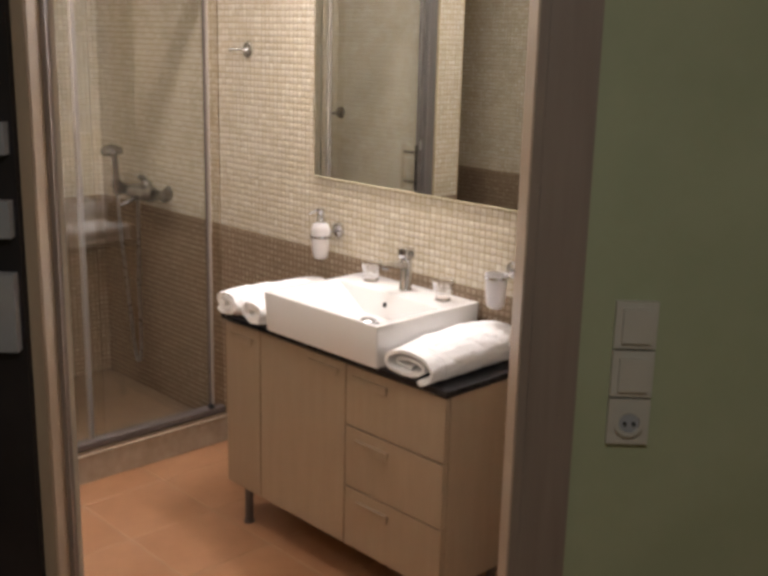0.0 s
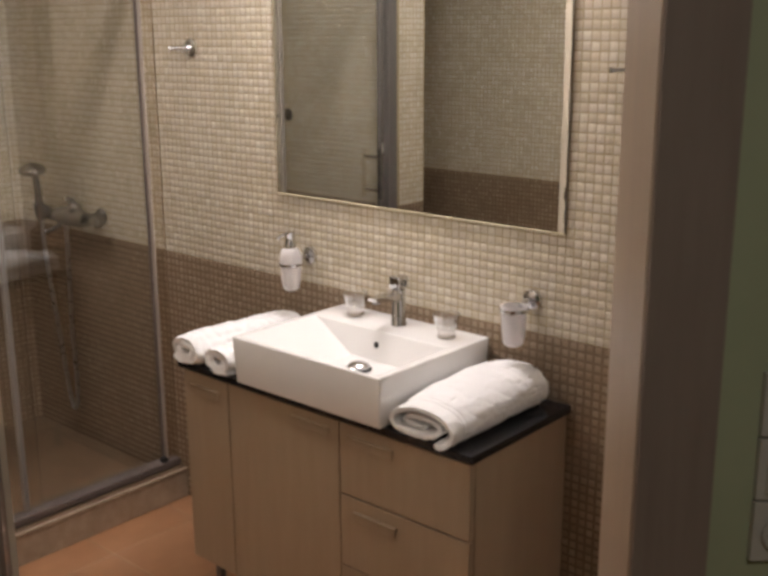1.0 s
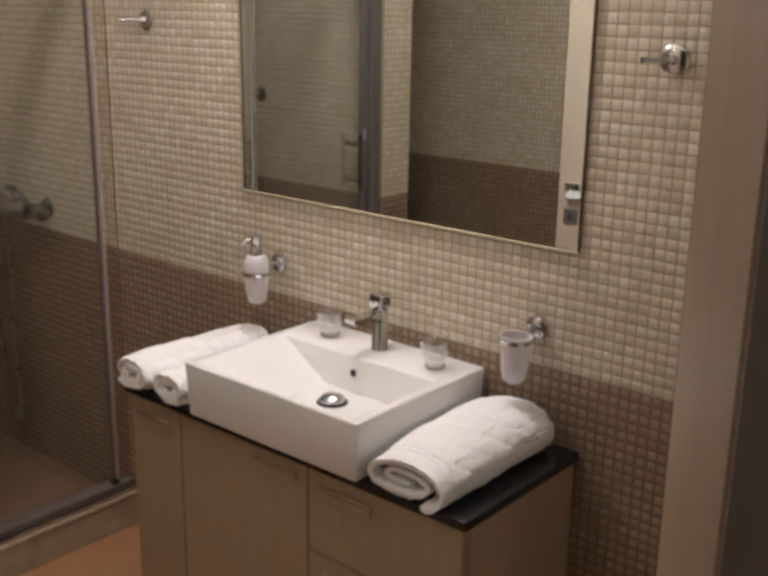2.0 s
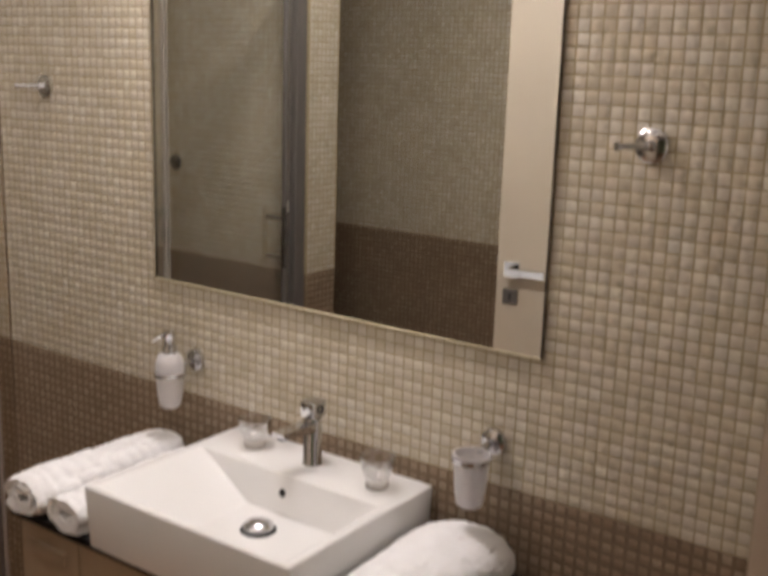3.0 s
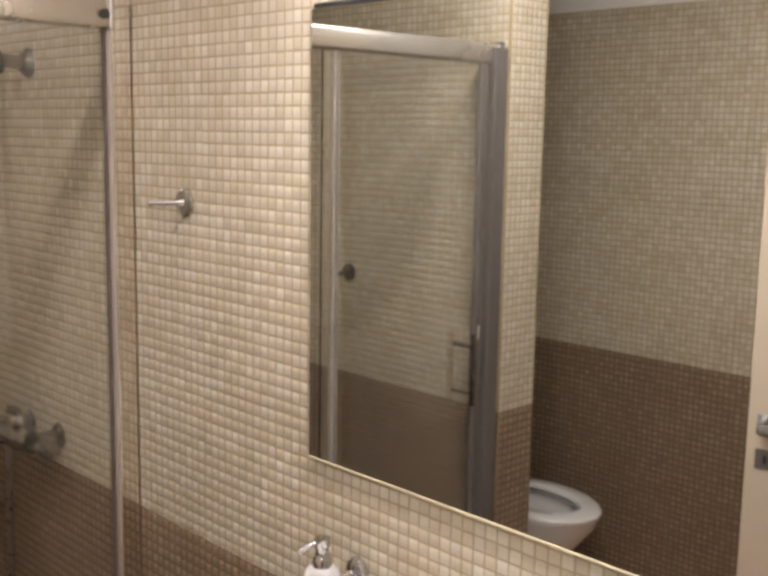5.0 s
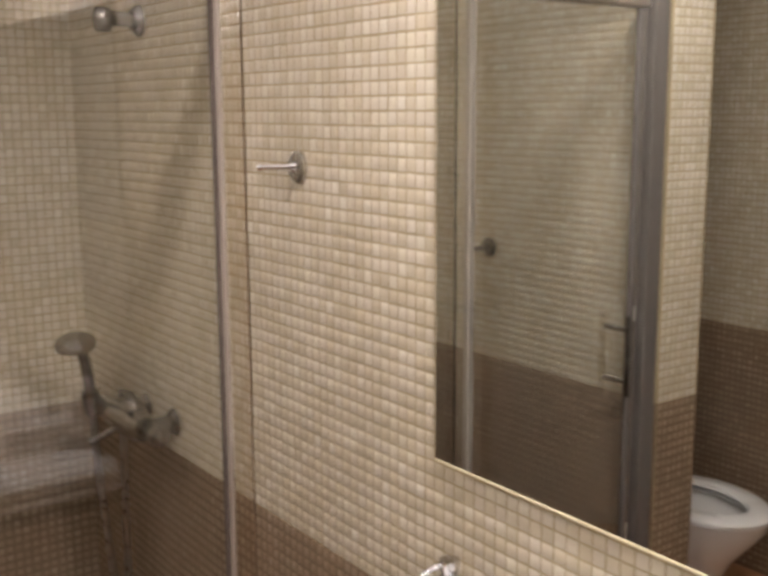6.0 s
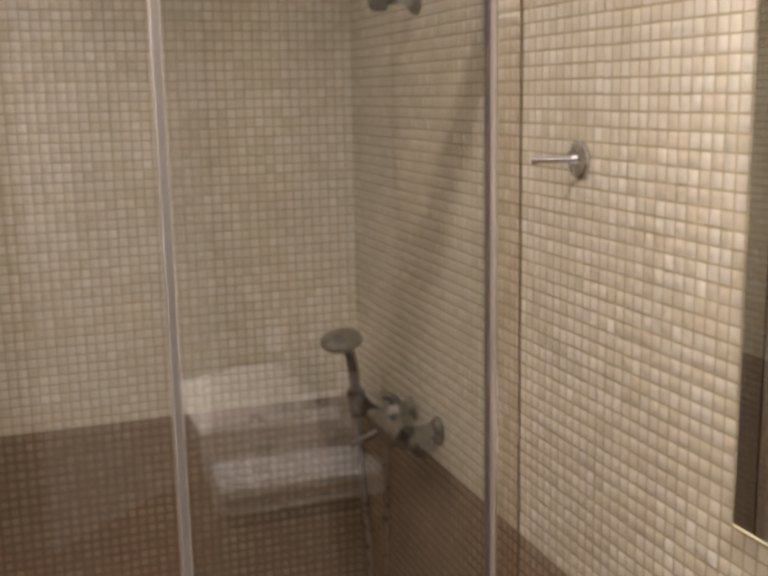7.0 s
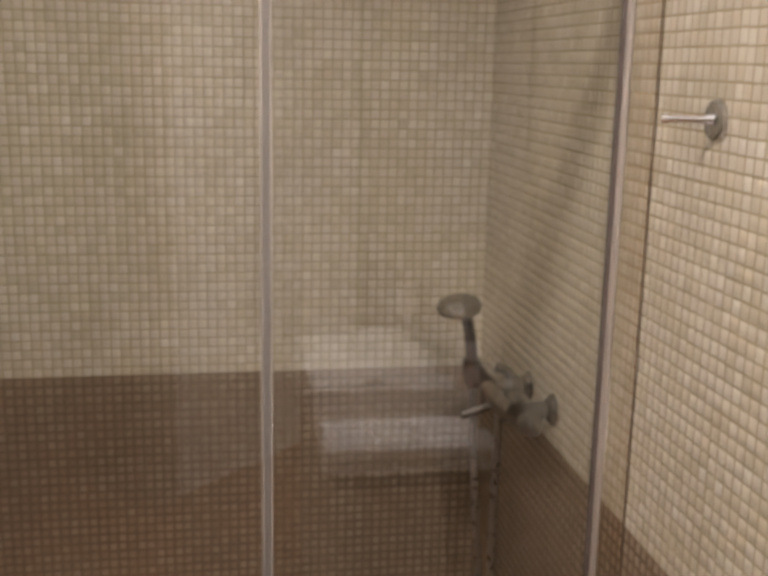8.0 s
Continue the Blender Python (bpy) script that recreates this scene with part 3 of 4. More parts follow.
def front(name, x0, x1, z0, z1, px0, px1, pz):
    d = part(name, B(x0 + 0.0026, x1 - 0.0026, FY, FY + 0.018, z0 + 0.0026, z1 - 0.0026, bevel=0.0012), M_WOOD, van)
    bm = bmesh.new()
    box(bm, px0, px1, FY - 0.009, FY + 0.001, pz - 0.002, pz + 0.010, bevel=0.003)
    box(bm, px0, px1, FY - 0.009, FY - 0.005, pz - 0.014, pz + 0.006, bevel=0.0015)
    part("handle", bm, M_WOOD, d, "wooden lip handle")
    return d


front("door", 0.012, 0.203, 0.130, 0.718, 0.045, 0.165, 0.672)
front("door", 0.203, 0.622, 0.130, 0.718, 0.455, 0.590, 0.682)
front("drawer", 0.622, 1.026, 0.525, 0.718, 0.655, 0.800, 0.678)
front("drawer", 0.622, 1.026, 0.328, 0.525, 0.670, 0.810, 0.480)
front("drawer", 0.622, 1.026, 0.130, 0.328, 0.680, 0.815, 0.284)
for x in (0.110, 0.93):
    for y in (-0.385, -0.06):
        bm = bmesh.new()
        rod(bm, (x, y, 0.0), (x, y, 0.131), 0.014)
        rod(bm, (x, y, 0.0), (x, y, 0.008), 0.019)
        part("leg", bm, M_SEAL, van, "dark satin metal leg", smooth=40)
worktop = tagged(part("worktop", B(0.0, 1.036, -0.416, -0.003, 0.7225, 0.742, bevel=0.002), M_BLACK), "polished black stone worktop on the vanity", "worktop")

# washbasin: a block with a shelf at the back and a floor that slopes up to one side
basin = thing("washbasin", (0.527, -0.22, 0.742), "white rectangular ceramic countertop washbasin", "washbasin")
SX0, SX1, SY0, SY1, SZ0, SZ1 = 0.268, 0.786, -0.438, -0.006, 0.7425, 0.871
bm = bmesh.new()


def quad_ring(x0, x1, y0, y1, z):
    return [bm.verts.new(p) for p in ((x0, y0, z), (x1, y0, z), (x1, y1, z), (x0, y1, z))]


q0 = quad_ring(SX0 + 0.006, SX1 - 0.006, SY0 + 0.006, SY1, SZ0)
q1 = quad_ring(SX0, SX1, SY0, SY1, SZ1)
q2 = quad_ring(SX0 + 0.026, SX1 - 0.022, SY0 + 0.014, -0.152, SZ1)
q3 = [bm.verts.new(p) for p in ((0.440, -0.402, 0.793), (0.752, -0.402, 0.790), (0.752, -0.166, 0.786), (0.440, -0.166, 0.789))]
bm.faces.new(q0[::-1])
for a, c in ((q0, q1), (q1, q2), (q2, q3)):
    for i in range(4):
        j = (i + 1) % 4
        bm.faces.new((a[i], a[j], c[j], c[i]))
bm.faces.new(q3)
bmesh.ops.bevel(bm, geom=bm.edges[:], offset=0.004, segments=3, profile=0.5, affect="EDGES", clamp_overlap=True)
part("bowl", bm, M_CERAMIC, basin, smooth=35)
bm = bmesh.new()
lathe(bm, [(0, 0.021), (0.014, 0.020), (0.024, 0.016), (0.030, 0.010), (0.030, 0.007), (0.022, 0.005), (0.022, -0.002), (0, -0.002)], pose(0.540, -0.243, 0.7895))
part("drain", bm, M_CHROME, basin, "domed chrome plug", smooth=40)
bm = bmesh.new()
lathe(bm, [(0.027, 0.0045), (0.0345, 0.0030), (0.036, 0.0), (0.027, 0.0)], pose(0.540, -0.243, 0.7895), closed=True)
part("drain_gap", bm, M_DARK, basin, "dark gap round the plug", smooth=40)
bm = bmesh.new()
lathe(bm, [(0, 0.0015), (0.0085, 0.0015), (0.010, 0.0), (0.010, -0.004), (0, -0.004)], pose(0.527, -0.1575, 0.832, 80))
part("overflow", bm, M_DARK, basin, "dark overflow hole", smooth=40)

tap = thing("basin_tap", (0.532, -0.075, SZ1), "chrome single-lever basin tap", "tap")
bm = bmesh.new()
lathe(bm, [(0, 0.0), (0.0215, 0.0), (0.0215, 0.003), (0.0190, 0.006), (0.0185, 0.096), (0.0175, 0.099), (0, 0.099)], pose(0.532, -0.072, SZ1))
part("body", bm, M_CHROME, tap, smooth=40)
bm = bmesh.new()
lo = [(-0.0165, -0.012), (0.0165, -0.012), (0.0165, 0.010), (-0.0165, 0.010)]
a = [bm.verts.new((0.532 + x, -0.072, SZ1 + 0.082 + z)) for x, z in lo]
c = [bm.verts.new((0.532 + x * 0.92, -0.178, SZ1 + 0.090 + z * 0.42)) for x, z in lo]
bm.faces.new(a[::-1])
bm.faces.new(c)
for i in range(4):
    bm.faces.new((a[i], a[(i + 1) % 4], c[(i + 1) % 4], c[i]))
part("spout", bm, M_CHROME, tap, smooth=40, bevel=0.003)
bm = bmesh.new()
box(bm, 0.5135, 0.5505, -0.0925, -0.0515, SZ1 + 0.1005, SZ1 + 0.136, bevel=0.004, seg=3)
lever = part("lever", bm, M_CHROME, tap, "square chrome lever block", smooth=40)
bm = bmesh.new()
lathe(bm, [(0.0065, 0.0), (0.0095, 0.0), (0.0095, 0.002), (0.0065, 0.002)], pose(0.551, -0.072, SZ1 + 0.119, 0, 90, 0), closed=True)
part("mark", bm, M_DARK, lever, "dark ring on the lever's side", smooth=40)
bm = bmesh.new()
rod(bm, (0.532, -0.164, SZ1 + 0.078), (0.532, -0.164, SZ1 + 0.087), 0.0105)
part("aerator", bm, M_GREY, tap, smooth=40)


def tumbler(x, y):
    g = thing("glass_tumbler", (x, y, SZ1), "small clear glass tumbler standing on the basin's back ledge", "glass", "glasses on the basin")
    bm = bmesh.new()
    lathe(bm, [(0, 0.001), (0.021, 0.001), (0.0235, 0.003), (0.0235, 0.009), (0.0205, 0.013), (0.0215, 0.018), (0.0275, 0.030), (0.0325, 0.046), (0.0355, 0.062), (0.0358, 0.0655), (0.0350, 0.067),
               (0.0338, 0.0655), (0.0300, 0.046), (0.0240, 0.031), (0.0165, 0.0225), (0, 0.020)], pose(x, y, SZ1), seg=32)
    part("glass", bm, M_CLEAR, g, smooth=45)
    return g


for x, y in ((0.385, -0.085), (0.708, -0.088)):
    tumbler(x, y)


def wall_ring(parent, x, z, cz):
    bm = bmesh.new()
    lathe(bm, [(0, 0.014), (0.016, 0.014), (0.025, 0.008), (0.0265, 0), (0, 0)], pose(x, -0.0025, z, 90))
    part("wall_plate", bm, M_CHROME, parent, smooth=40)
    bm = bmesh.new()
    pipe(bm, [(x, -0.010, z), (x, -0.030, z), (x, -0.045, (z + cz) / 2), (x, -0.054, cz)], 0.0065)
    part("arm", bm, M_CHROME, parent, smooth=50)
    bm = bmesh.new()
    lathe(bm, [(0.0335, -0.004), (0.0365, -0.004), (0.0365, 0.004), (0.0335, 0.004)], pose(x, -0.085, cz), closed=True)
    part("ring", bm, M_CHROME, parent, smooth=40)


soap = thing("soap_dispenser", (0.127, 0, 0.90), "frosted glass soap dispenser in a chrome wall ring", "soap dispenser")
wall_ring(soap, 0.127, 0.995, 0.982)
bm = bmesh.new()
lathe(bm, [(0, 0.0), (0.018, 0.0), (0.024, 0.006), (0.0285, 0.03), (0.0315, 0.072), (0.0325, 0.090), (0.032, 0.105), (0.026, 0.122), (0.014, 0.128), (0, 0.128)], pose(0.127, -0.085, 0.903))
part("bottle", bm, M_FROST, soap, "frosted glass bottle", smooth=50)
bm = bmesh.new()
lathe(bm, [(0, 0.0), (0.016, 0.0), (0.016, 0.016), (0.012, 0.020), (0.012, 0.034), (0.014, 0.036), (0.014, 0.050), (0, 0.051)], pose(0.127, -0.085, 1.028))
pipe(bm, [(0.127, -0.088, 1.071), (0.122, -0.108, 1.070), (0.115, -0.125, 1.060)], 0.0042)
part("pump", bm, M_CHROME, soap, "chrome pump with a short spout", smooth=45)

holder = thing("tumbler_holder", (0.912, 0, 0.895), "frosted glass tumbler in a chrome wall ring", "tumbler holder")
wall_ring(holder, 0.913, 0.994, 0.985)
bm = bmesh.new()
lathe(bm, [(0, 0.0), (0.018, 0.0), (0.025, 0.006), (0.0285, 0.03), (0.0325, 0.085), (0.0345, 0.101), (0.032, 0.1015), (0.030, 0.084), (0.026, 0.03), (0.022, 0.009), (0, 0.006)], pose(0.913, -0.085, 0.893))
part("tumbler", bm, M_FROST, holder, "frosted glass tumbler", smooth=50)


def roll(t, cx, width, y0, y1, height, turns, lean, seed, way=1.0):
    """One roll of terry cloth: a thick sheet wound in a squashed spiral and laid along y, creased and uneven."""
    bm = bmesh.new()
    nseg, nlen = int(48 * turns), 90
    rows = []
    for k in range(nlen + 1):
        f = k / nlen
        y = y0 + (y1 - y0) * f
        end = min(f, 1 - f)
        puff = 1.0 - 0.13 * math.exp(-end * 22) + 0.035 * noise.noise(Vector((seed, y * 11, 0)))
        row = []
        for i in range(nseg + 1):
            g = i / nseg
            th = -0.5 * math.pi + lean + 2 * math.pi * turns * (1 - g)
            a, c = width / 2 * (1.0 - 0.62 * g), height / 2 * (1.0 - 0.70 * g)
            sx, sz = math.cos(th), math.sin(th)
            x = way * a * math.copysign(abs(sx) ** 0.8, sx) * puff
            z = c * math.copysign(abs(sz) ** 0.9, sz) * puff
            broad = noise.noise(Vector((x * 12 + seed, y * 7, z * 12 + seed)))
            crease = abs(noise.noise(Vector((x * 22 + seed * 2, y * 13 + 0.6 * math.sin(x * 30), z * 22))))
            fine = noise.noise(Vector((x * 60 + seed, y * 52, z * 60)))
            out = 0.006 * broad - 0.006 * max(0.0, 0.16 - crease) / 0.16 * (1 - g) + 0.0018 * fine
            band = math.exp(-((y - y0 - 0.034) / 0.0045) ** 2) + math.exp(-((y - y0 - 0.050) / 0.0045) ** 2)
            out -= 0.0028 * band * (1 - g) + 0.0012 * max(0.0, math.sin(y * 210)) * (1 - g)
            x += out * sx * way
            z += out * sz + 0.003 * broad
            frill = 0.006 * noise.noise(Vector((th * 0.8, seed, 0.0))) * math.exp(-end * 30)
            row.append(bm.verts.new((cx + x, y + frill, height / 2 + z)))
        rows.append(row)
    for a, c in zip(rows, rows[1:]):
        for i in range(nseg):
            bm.faces.new((a[i], a[i + 1], c[i + 1], c[i]))
    low = sorted(v.co.z for v in bm.verts)[len(bm.verts) // 40]
    for v in bm.verts:
        v.co.z = max(v.co.z - low, 0.0) + 0.7465
    cloth = part("cloth", bm, M_TOWEL, t, smooth=80)
    so = cloth.modifiers.new("thickness", "SOLIDIFY")
    so.thickness, so.offset = 0.013, -0.6
    bv = cloth.modifiers.new("rounding", "BEVEL")
    bv.width, bv.segments, bv.limit_method = 0.003, 2, "ANGLE"


t1 = thing("rolled_towel", (0.13, -0.24, 0.742), "white terry towel rolled from both sides into two lobes", "towel", "rolled towels")
roll(t1, 0.062, 0.145, -0.438, -0.040, 0.094, 2.1, 0.3, 3.1, -1.0)
roll(t1, 0.193, 0.130, -0.428, -0.050, 0.078, 2.0, 0.5, 5.4)


def smooth_line(pts, k):
    """Points along a smooth line through pts, k to each stretch."""
    out = []
    for i in range(len(pts) - 1):
        p0, p1, p2, p3 = (Vector((*pts[min(max(q, 0), len(pts) - 1)], 0)) for q in (i - 1, i, i + 1, i + 2))
        for n in range(k):
            t = n / k
            v = 0.5 * ((2 * p1) + (p2 - p0) * t + (2 * p0 - 5 * p1 + 4 * p2 - p3) * t * t + (3 * p1 - p0 - 3 * p2 + p3) * t ** 3)
            out.append((v.x, v.y))
    out.append(pts[-1])
    return out


def flat_roll(t, cx, y0, y1, seed):
    """A flattened roll of terry cloth: an open loop at the end, the free edge curled under at one side."""
    sec = smooth_line([(0.000, 0.040), (-0.045, 0.042), (-0.062, 0.054), (-0.040, 0.070), (0.025, 0.071), (0.058, 0.056), (0.048, 0.036), (0.010, 0.022), (-0.050, 0.018),
                       (-0.088, 0.026), (-0.101, 0.050), (-0.086, 0.078), (-0.040, 0.096), (0.020, 0.100), (0.070, 0.090), (0.098, 0.064), (0.100, 0.038), (0.088, 0.018), (0.072, 0.009), (0.060, 0.013), (0.066, 0.020)], 7)
    inner = 48
    bm = bmesh.new()
    rows, nlen = [], 84
    for k in range(nlen + 1):
        f = k / nlen
        end = min(f, 1 - f)
        row = []
        for i, (sx, sz) in enumerate(sec):
            deep = max(0.0, 1 - i / inner)                       # 1 at the heart of the roll, 0 on its outer turn
            y = y0 + (y1 - y0) * f
            if f < 0.5:
                y += 0.014 * deep ** 0.6 * (1 - f * 2) ** 2
            if i > len(sec) - 22:
                y -= 0.010 * math.exp(-f * 20)
            swell = 0.93 - 0.12 * math.exp(-(1 - f) * 10) + 0.11 * min(1.0, f * 1.4) + 0.03 * noise.noise(Vector((seed, y * 9, 0)))
            x, z = sx * swell * 0.93, sz * swell * 0.95 * (0.84 + 0.16 * min(1.0, f * 3))
            dx, dz = x / 0.1, (z - 0.05) / 0.05
            q = max(1e-4, math.hypot(dx, dz))
            broad = noise.noise(Vector((x * 11 + seed, y * 8, z * 11)))
            crease = abs(noise.noise(Vector((x * 34 + seed * 2, y * 10 + 0.4 * math.sin(x * 26), z * 34))))
            rumple = noise.noise(Vector((x * 38 + seed, y * 30, z * 38)))
            fine = noise.noise(Vector((x * 85 + seed, y * 75, z * 85)))
            out = 0.0035 * broad - 0.0032 * max(0.0, 0.10 - crease) / 0.10 * (1 - deep) * min(1, f * 5) + 0.0022 * fine + 0.0022 * rumple * (1 - deep)
            for b, w in ((0.040, 0.0035), (0.054, 0.0035)):
                out -= 0.0046 * math.exp(-((y - y0 - b) / w) ** 2) * (1 - deep)
            row.append(bm.verts.new((cx + x + out * dx / q, y + 0.004 * noise.noise(Vector((i * 0.06, seed, 1.0))) * math.exp(-end * 26), z + out * dz / q)))
        rows.append(row)
    for a, c in zip(rows, rows[1:]):
        for i in range(len(sec) - 1):
            bm.faces.new((a[i], a[i + 1], c[i + 1], c[i]))
    for v in bm.verts:
        v.co.z = max(v.co.z, 0.0055) + 0.7435
    cloth = part("cloth", bm, M_TOWEL, t, smooth=80)
    so = cloth.modifiers.new("thickness", "SOLIDIFY")
    so.thickness, so.offset = 0.011, 0.0
    bv = cloth.modifiers.new("rounding", "BEVEL")
    bv.width, bv.segments, bv.limit_method = 0.003, 2, "ANGLE"


t2 = thing("rolled_towel", (0.9, -0.23, 0.742), "thick white terry towel in one flattened roll", "towel", "rolled towels")
flat_roll(t2, 0.899, -0.428, -0.045, 8.7)

# ---- toilet, behind the stub wall ----
wc = thing("toilet", (-0.95, -1.83, 0), "white ceramic toilet with its seat down", "toilet")


def oval(cx, cy, ax, ay, z, n=36):
    out = []
    for i in range(n):
        t = 2 * math.pi * i / n
        sx = math.cos(t)
        out.append((cx + ax * sx * (1.0 if sx > 0 else 0.86), cy + ay * math.sin(t), z))
    return out


def loft(bm, rings, cap=True):
    vr = [[bm.verts.new(p) for p in r] for r in rings]
    n = len(vr[0])
    for a, c in zip(vr, vr[1:]):
        for i in range(n):
            bm.faces.new((a[i], a[(i + 1) % n], c[(i + 1) % n], c[i]))
    if cap:
        bm.faces.new(vr[0][::-1])
        bm.faces.new(vr[-1])
    return bm


CX, CY = -0.86, -1.83
bm = loft(bmesh.new(), [oval(-0.98, CY, 0.20, 0.11, 0.0), oval(-0.97, CY, 0.19, 0.105, 0.10), oval(-0.93, CY, 0.22, 0.14, 0.22), oval(CX, CY, 0.255, 0.178, 0.35), oval(CX, CY, 0.262, 0.185, 0.382),
                        oval(CX, CY, 0.215, 0.14, 0.383), oval(CX, CY, 0.19, 0.12, 0.35), oval(CX - 0.02, CY, 0.12, 0.08, 0.24)])
part("bowl", bm, M_CERAMIC, wc, smooth=50)
bm = loft(bmesh.new(), [oval(CX, CY, 0.185, 0.108, 0.385), oval(CX, CY, 0.268, 0.190, 0.385), oval(CX, CY, 0.270, 0.192, 0.400), oval(CX, CY, 0.260, 0.183, 0.410), oval(CX, CY, 0.193, 0.117, 0.410), oval(CX, CY, 0.185, 0.108, 0.400)], cap=False)
part("seat", bm, M_SEAT, wc, "white plastic seat", smooth=50)
lid = B(-1.155, -1.130, CY - 0.185, CY + 0.185, 0.415, 0.80, bevel=0.010)
part("lid", lid, M_SEAT, wc, "raised white lid", smooth=40)
part("cistern", B(BACK + 0.005, -1.20, CY - 0.19, CY + 0.19, 0.36, 0.80, bevel=0.02, seg=3), M_CERAMIC, wc, smooth=40)

# ---- doorway and door ----
frame_door = tagged(new("door_frame"), "varnished beech door frame with rounded casing", "door frame", kind="structure")
ORG[frame_door] = Vector((0, 0, 0))
part("jamb", slab(S1, S1 + 0.03, C0 - 0.012, C1 + 0.012, 0, TOP + 0.03), M_JAMB, frame_door, bevel=0.004, smooth=40)
part("jamb", slab(S0 - 0.03, S0, C0 + 0.0855, C1 + 0.012, 0, TOP + 0.03), M_JAMB, frame_door, bevel=0.004, smooth=40)
# deep half of the jamb, its shade given by the darker colour
part("rebate", slab(S0 - 0.03, S0 - 0.002, C0 - 0.012, C0 + 0.085, 0, TOP + 0.03), M_JAMB_SHADE, frame_door, "rebate on the hinge side with shade put into its colour", bevel=0.003)
part("head", slab(S0, S1, C0 - 0.012, C1 + 0.012, TOP, TOP + 0.03), M_JAMB, frame_door)
# latch-side casings get the darker copy, shade in the colour
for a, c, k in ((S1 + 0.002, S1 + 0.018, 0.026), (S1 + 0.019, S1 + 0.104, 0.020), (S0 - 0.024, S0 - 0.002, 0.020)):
    part("casing", slab(a, c, C1 + 0.001, C1 + k, 0, TOP + 0.06), M_JAMB_SHADE if a > S1 else M_JAMB, frame_door, bevel=0.008, smooth=40)
part("head_casing", slab(S0 - 0.024, S1 + 0.104, C1 + 0.001, C1 + 0.022, TOP + 0.062, min(TOP + 0.12, CEIL)), M_JAMB, frame_door, bevel=0.006, smooth=40)
for a, c in ((S1 + 0.006, S1 + 0.07), (S0 - 0.07, S0 - 0.006)):
    part("casing", slab(a, c, C0 - 0.012, C0 + 0.009, 0, TOP + 0.06), M_JAMB, frame_door, bevel=0.006, smooth=40)
# stop in the same shade-toned colour as the rebate
part("stop", slab(S0 - 0.0015, S0 + 0.008, C0 + 0.070, C0 + 0.0845, 0, TOP), M_JAMB_SHADE, frame_door, bevel=0.002)

# the leaf stands open into the room
hinge, tip = Vector((1.020, -1.462, 0)), Vector((0.184, -1.318, 0))
along = (tip - hinge).normalized()
side = Vector((along.y, -along.x, 0))        # towards the mirror
leaf = thing("bathroom_door", hinge, "cream painted bathroom door leaf standing open", "door")


def leaf_box(a, c, d0, d1, z0, z1):
    p = [hinge + along * a + side * d0, hinge + along * c + side * d0, hinge + along * c + side * d1, hinge + along * a + side * d1]
    return prism(bmesh.new(), [(q.x, q.y) for q in p], z0, z1)


if side.y < 0:
    side = -side
LEN = (tip - hinge).length
part("leaf", leaf_box(0.0, LEN, -0.040, 0.0, 0.008, 2.12), M_DOOR, leaf, bevel=0.002)
for sgn, d in ((1, 0.0), (-1, -0.040)):
    d1, d2 = sorted((d + sgn * 0.007, d + sgn * 0.0078))
    kp = part("keyhole", leaf_box(LEN - 0.054, LEN - 0.046, d1, d2, 0.924, 0.946), M_DARK, leaf, "dark keyhole")
    part("handle_plate", leaf_box(LEN - 0.075, LEN - 0.025, min(d, d + sgn * 0.008), max(d, d + sgn * 0.008), 1.000, 1.052), M_CHROME, leaf, "square chrome rose", bevel=0.002)
    part("key_plate", leaf_box(LEN - 0.075, LEN - 0.025, min(d, d + sgn * 0.007), max(d, d + sgn * 0.007), 0.910, 0.960), M_ALU, leaf, "square metal key plate", bevel=0.002)
    bm = bmesh.new()
    p = hinge + along * (LEN - 0.050) + Vector((0, 0, 1.026))
    rod(bm, p + side * (d + sgn * 0.006), p + side * (d + sgn * 0.050), 0.010)
    q = hinge + along * (LEN - 0.175) + Vector((0, 0, 1.026))
    a0, c0 = p + side * (d + sgn * 0.046) + along * 0.010, q + side * (d + sgn * 0.046)
    pts = [a0 - side * 0.007, a0 + side * 0.007, c0 + side * 0.007, c0 - side * 0.007]
    prism(bm, [(v.x, v.y) for v in pts], 1.014, 1.037)
    part("lever", bm, M_CHROME, leaf, "flat chrome lever", smooth=40, bevel=0.003)
part("latch", leaf_box(LEN, LEN + 0.010, -0.028, -0.014, 1.04, 1.062), M_ALU, leaf, "small latch bolt in the door edge")
for z in (0.25, 1.75):
    bm = bmesh.new()
    rod(bm, hinge + Vector((0.004, 0.004, z)), hinge + Vector((0.004, 0.004, z + 0.09)), 0.008)
    part("hinge", bm, M_ALU, leaf, smooth=40)

# ---- hall things ----
SW0, SW1 = 0.678, 0.751


def plate(z0, z1):
    w = thing("wall_switch", (*diag((SW0 + SW1) / 2, C1), z0), "pale plastic wall switch with one rocker", "switch", "switches beside the door")
    part("frame", slab(SW0, SW1, C1 + 0.0005, C1 + 0.016, z0, z1), M_SWITCH, w, bevel=0.002)
    return w


for z0 in (1.140, 1.051):
    w = plate(z0, z0 + 0.084)
    part("rocker", slab(SW0 + 0.012, SW1 - 0.010, C1 + 0.016, C1 + 0.026, z0 + 0.011, z0 + 0.072), M_SWITCH, w, bevel=0.003)
sock = thing("power_socket", (*diag((SW0 + SW1) / 2, C1), 0.962), "pale plastic round-pin power socket", "socket")
part("frame", slab(SW0, SW1, C1 + 0.0005, C1 + 0.016, 0.962, 1.046), M_SWITCH, sock, bevel=0.002)
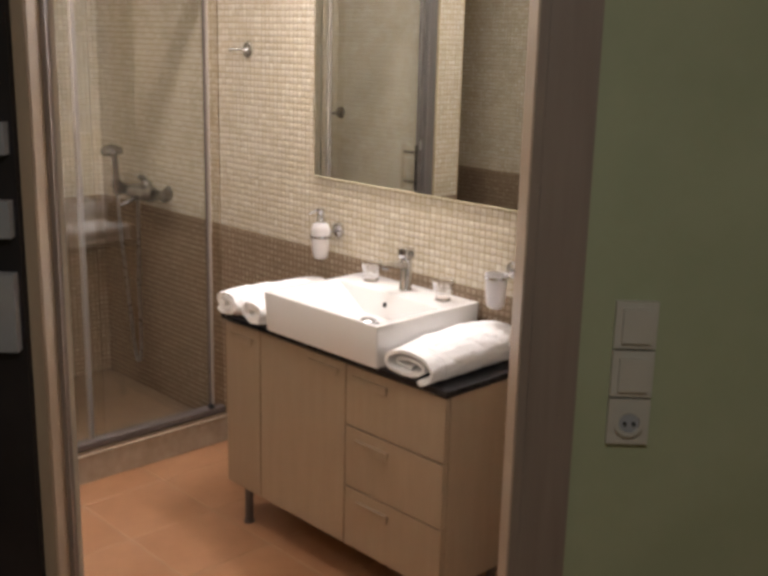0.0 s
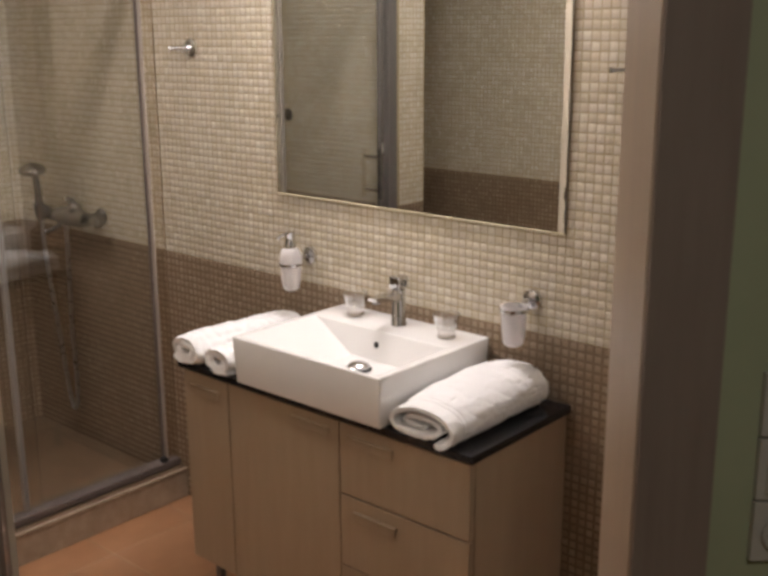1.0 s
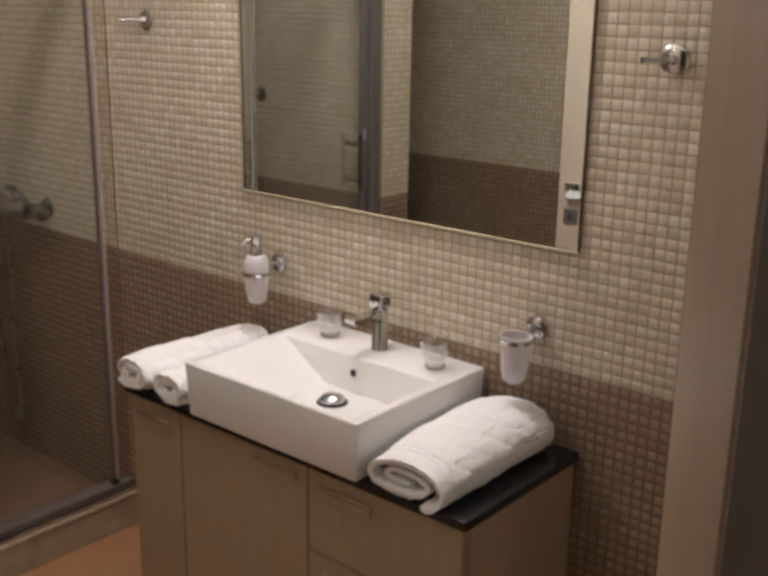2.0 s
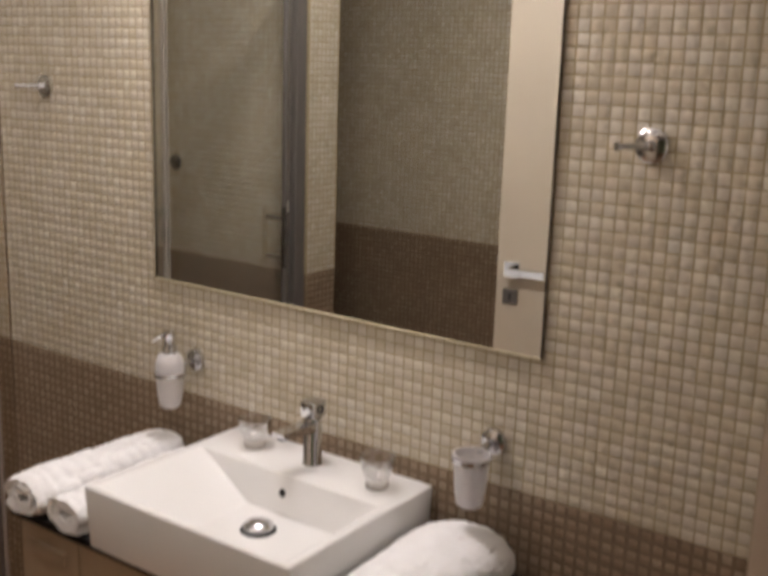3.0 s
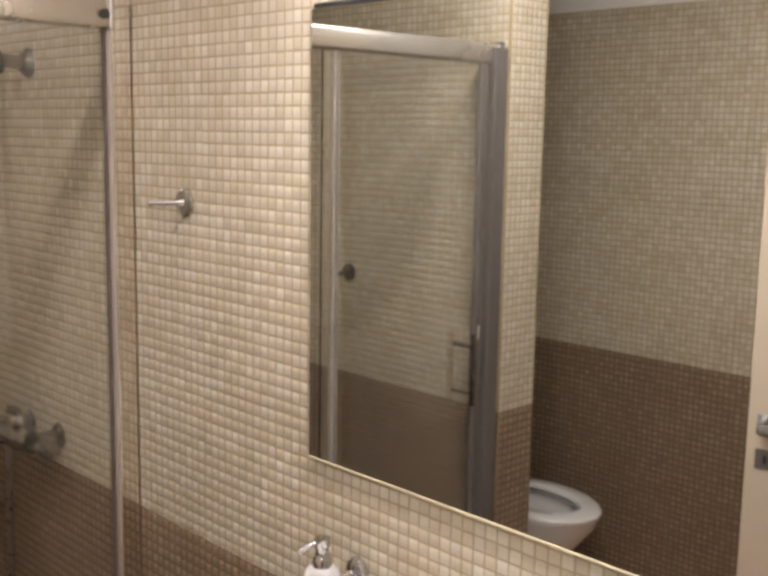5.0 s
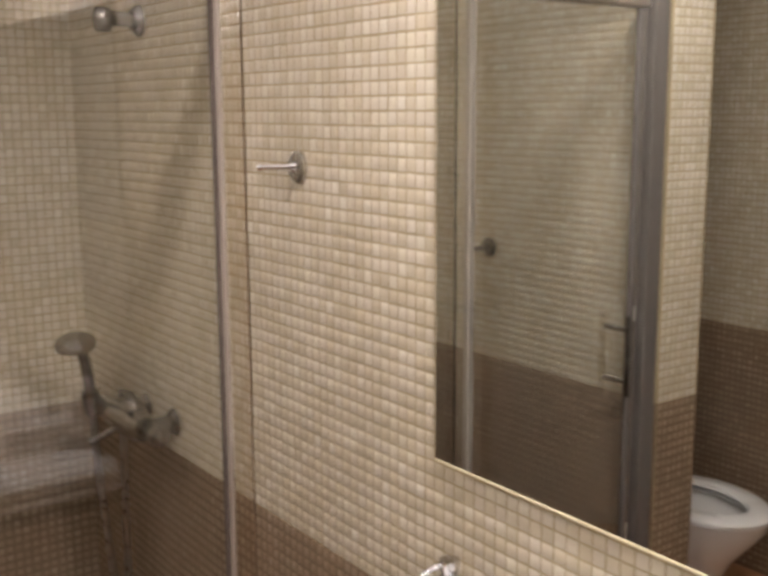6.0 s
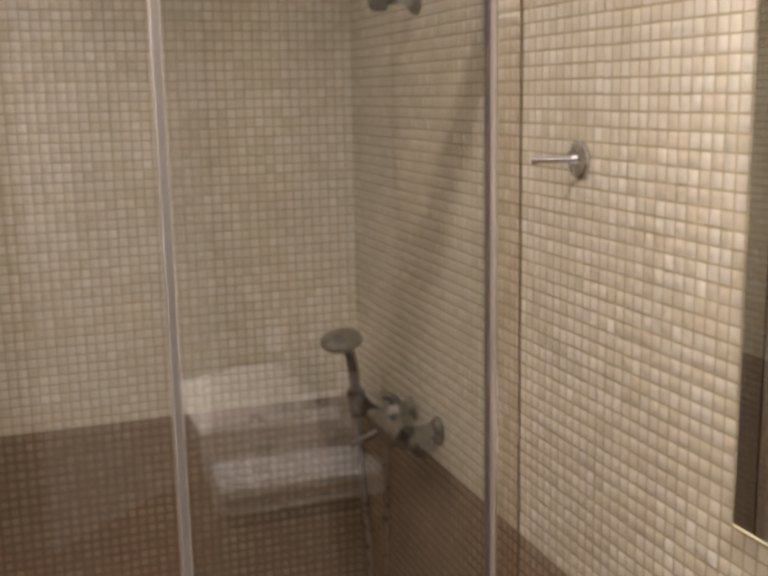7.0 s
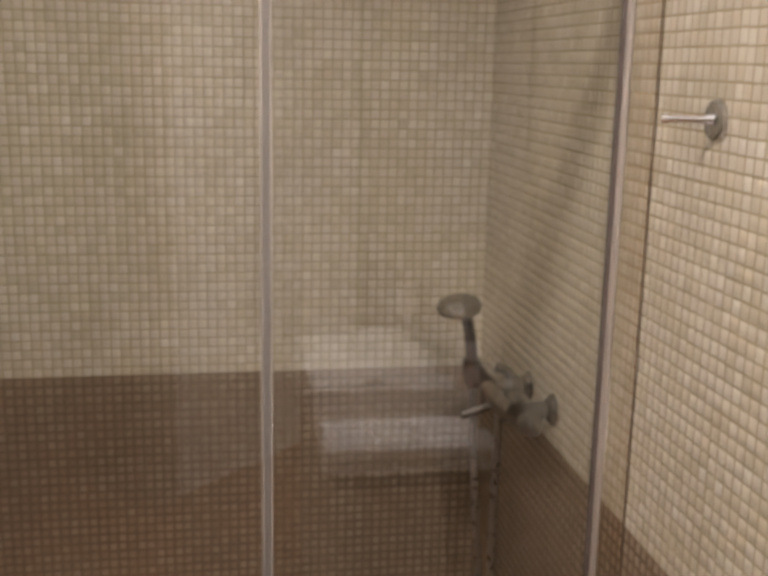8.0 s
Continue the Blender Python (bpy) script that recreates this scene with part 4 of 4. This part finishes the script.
sx, sy = diag((SW0 + SW1) / 2, C1 + 0.0225)
bm = bmesh.new()
lathe(bm, [(0.018, 0.0), (0.025, 0.0), (0.026, 0.003), (0.019, 0.003)], pose(sx, sy, 1.004, 90, 0, 45), closed=True)
part("rim", bm, M_SWITCH, sock, smooth=40)
bm = bmesh.new()
lathe(bm, [(0, 0.001), (0.018, 0.001), (0.019, -0.003), (0, -0.003)], pose(sx, sy, 1.004, 90, 0, 45))
part("well", bm, M_GREY, sock)
for d in (-0.008, 0.008):
    px, py = diag((SW0 + SW1) / 2 + d, C1 + 0.025)
    bm = bmesh.new()
    rod(bm, (px, py, 1.004), (px + 0.003, py - 0.003, 1.004), 0.003, seg=10)
    part("pin_hole", bm, M_DARK, sock)

# dark wall panel with pale slats in the hall, beside the doorway
unit = thing("hall_slat_panel", (*diag(-0.60, 2.65), 0.0), "dark hall wall panel with pale grey slats", "wall panel")
part("panel", slab(-1.0, -0.344, C1 + 0.001, 2.68, 0.0, 2.0), M_DARKWOOD, unit, bevel=0.006, smooth=40)
for z0, z1 in ((1.105, 1.245), (1.305, 1.37), (1.445, 1.50)):
    part("slat", slab(-0.97, -0.352, 2.681, 2.71, z0 + 0.008, z1 + 0.006), M_GREY, unit, bevel=0.008, smooth=40)

# ---- single tiles beside the mirror ----
bm = bmesh.new()
h, e = TILE / 2, ROUND
lo = [bm.verts.new((a * h, 0, c * h)) for a, c in ((-1, -1), (1, -1), (1, 1), (-1, 1))]
hi = [bm.verts.new((a * (h - e), -PROUD, c * (h - e))) for a, c in ((-1, -1), (1, -1), (1, 1), (-1, 1))]
bm.faces.new(hi)
for i in range(4):
    bm.faces.new((lo[i], lo[(i + 1) % 4], hi[(i + 1) % 4], hi[i]))
bmesh.ops.recalc_face_normals(bm, faces=bm.faces)
me = bpy.data.meshes.new("tile")
bm.to_mesh(me)
bm.free()
me.polygons.foreach_set("use_smooth", [True] * len(me.polygons))
me.materials.append(M_CREAM_ONE)
rnd = random.Random(4)
for j in range(PR0, PR1):
    for i in range(PC0, PC1):
        ob = new("tile", me)
        ob.parent = wall_vanity
        ob.location = (X0 + (i + 0.5) * PITCH + rnd.gauss(0, 0.00025), -0.0001, DADO + (j + 0.5) * PITCH + rnd.gauss(0, 0.00025))
        ob.rotation_euler = (rnd.gauss(0, 0.010), 0, rnd.gauss(0, 0.010))
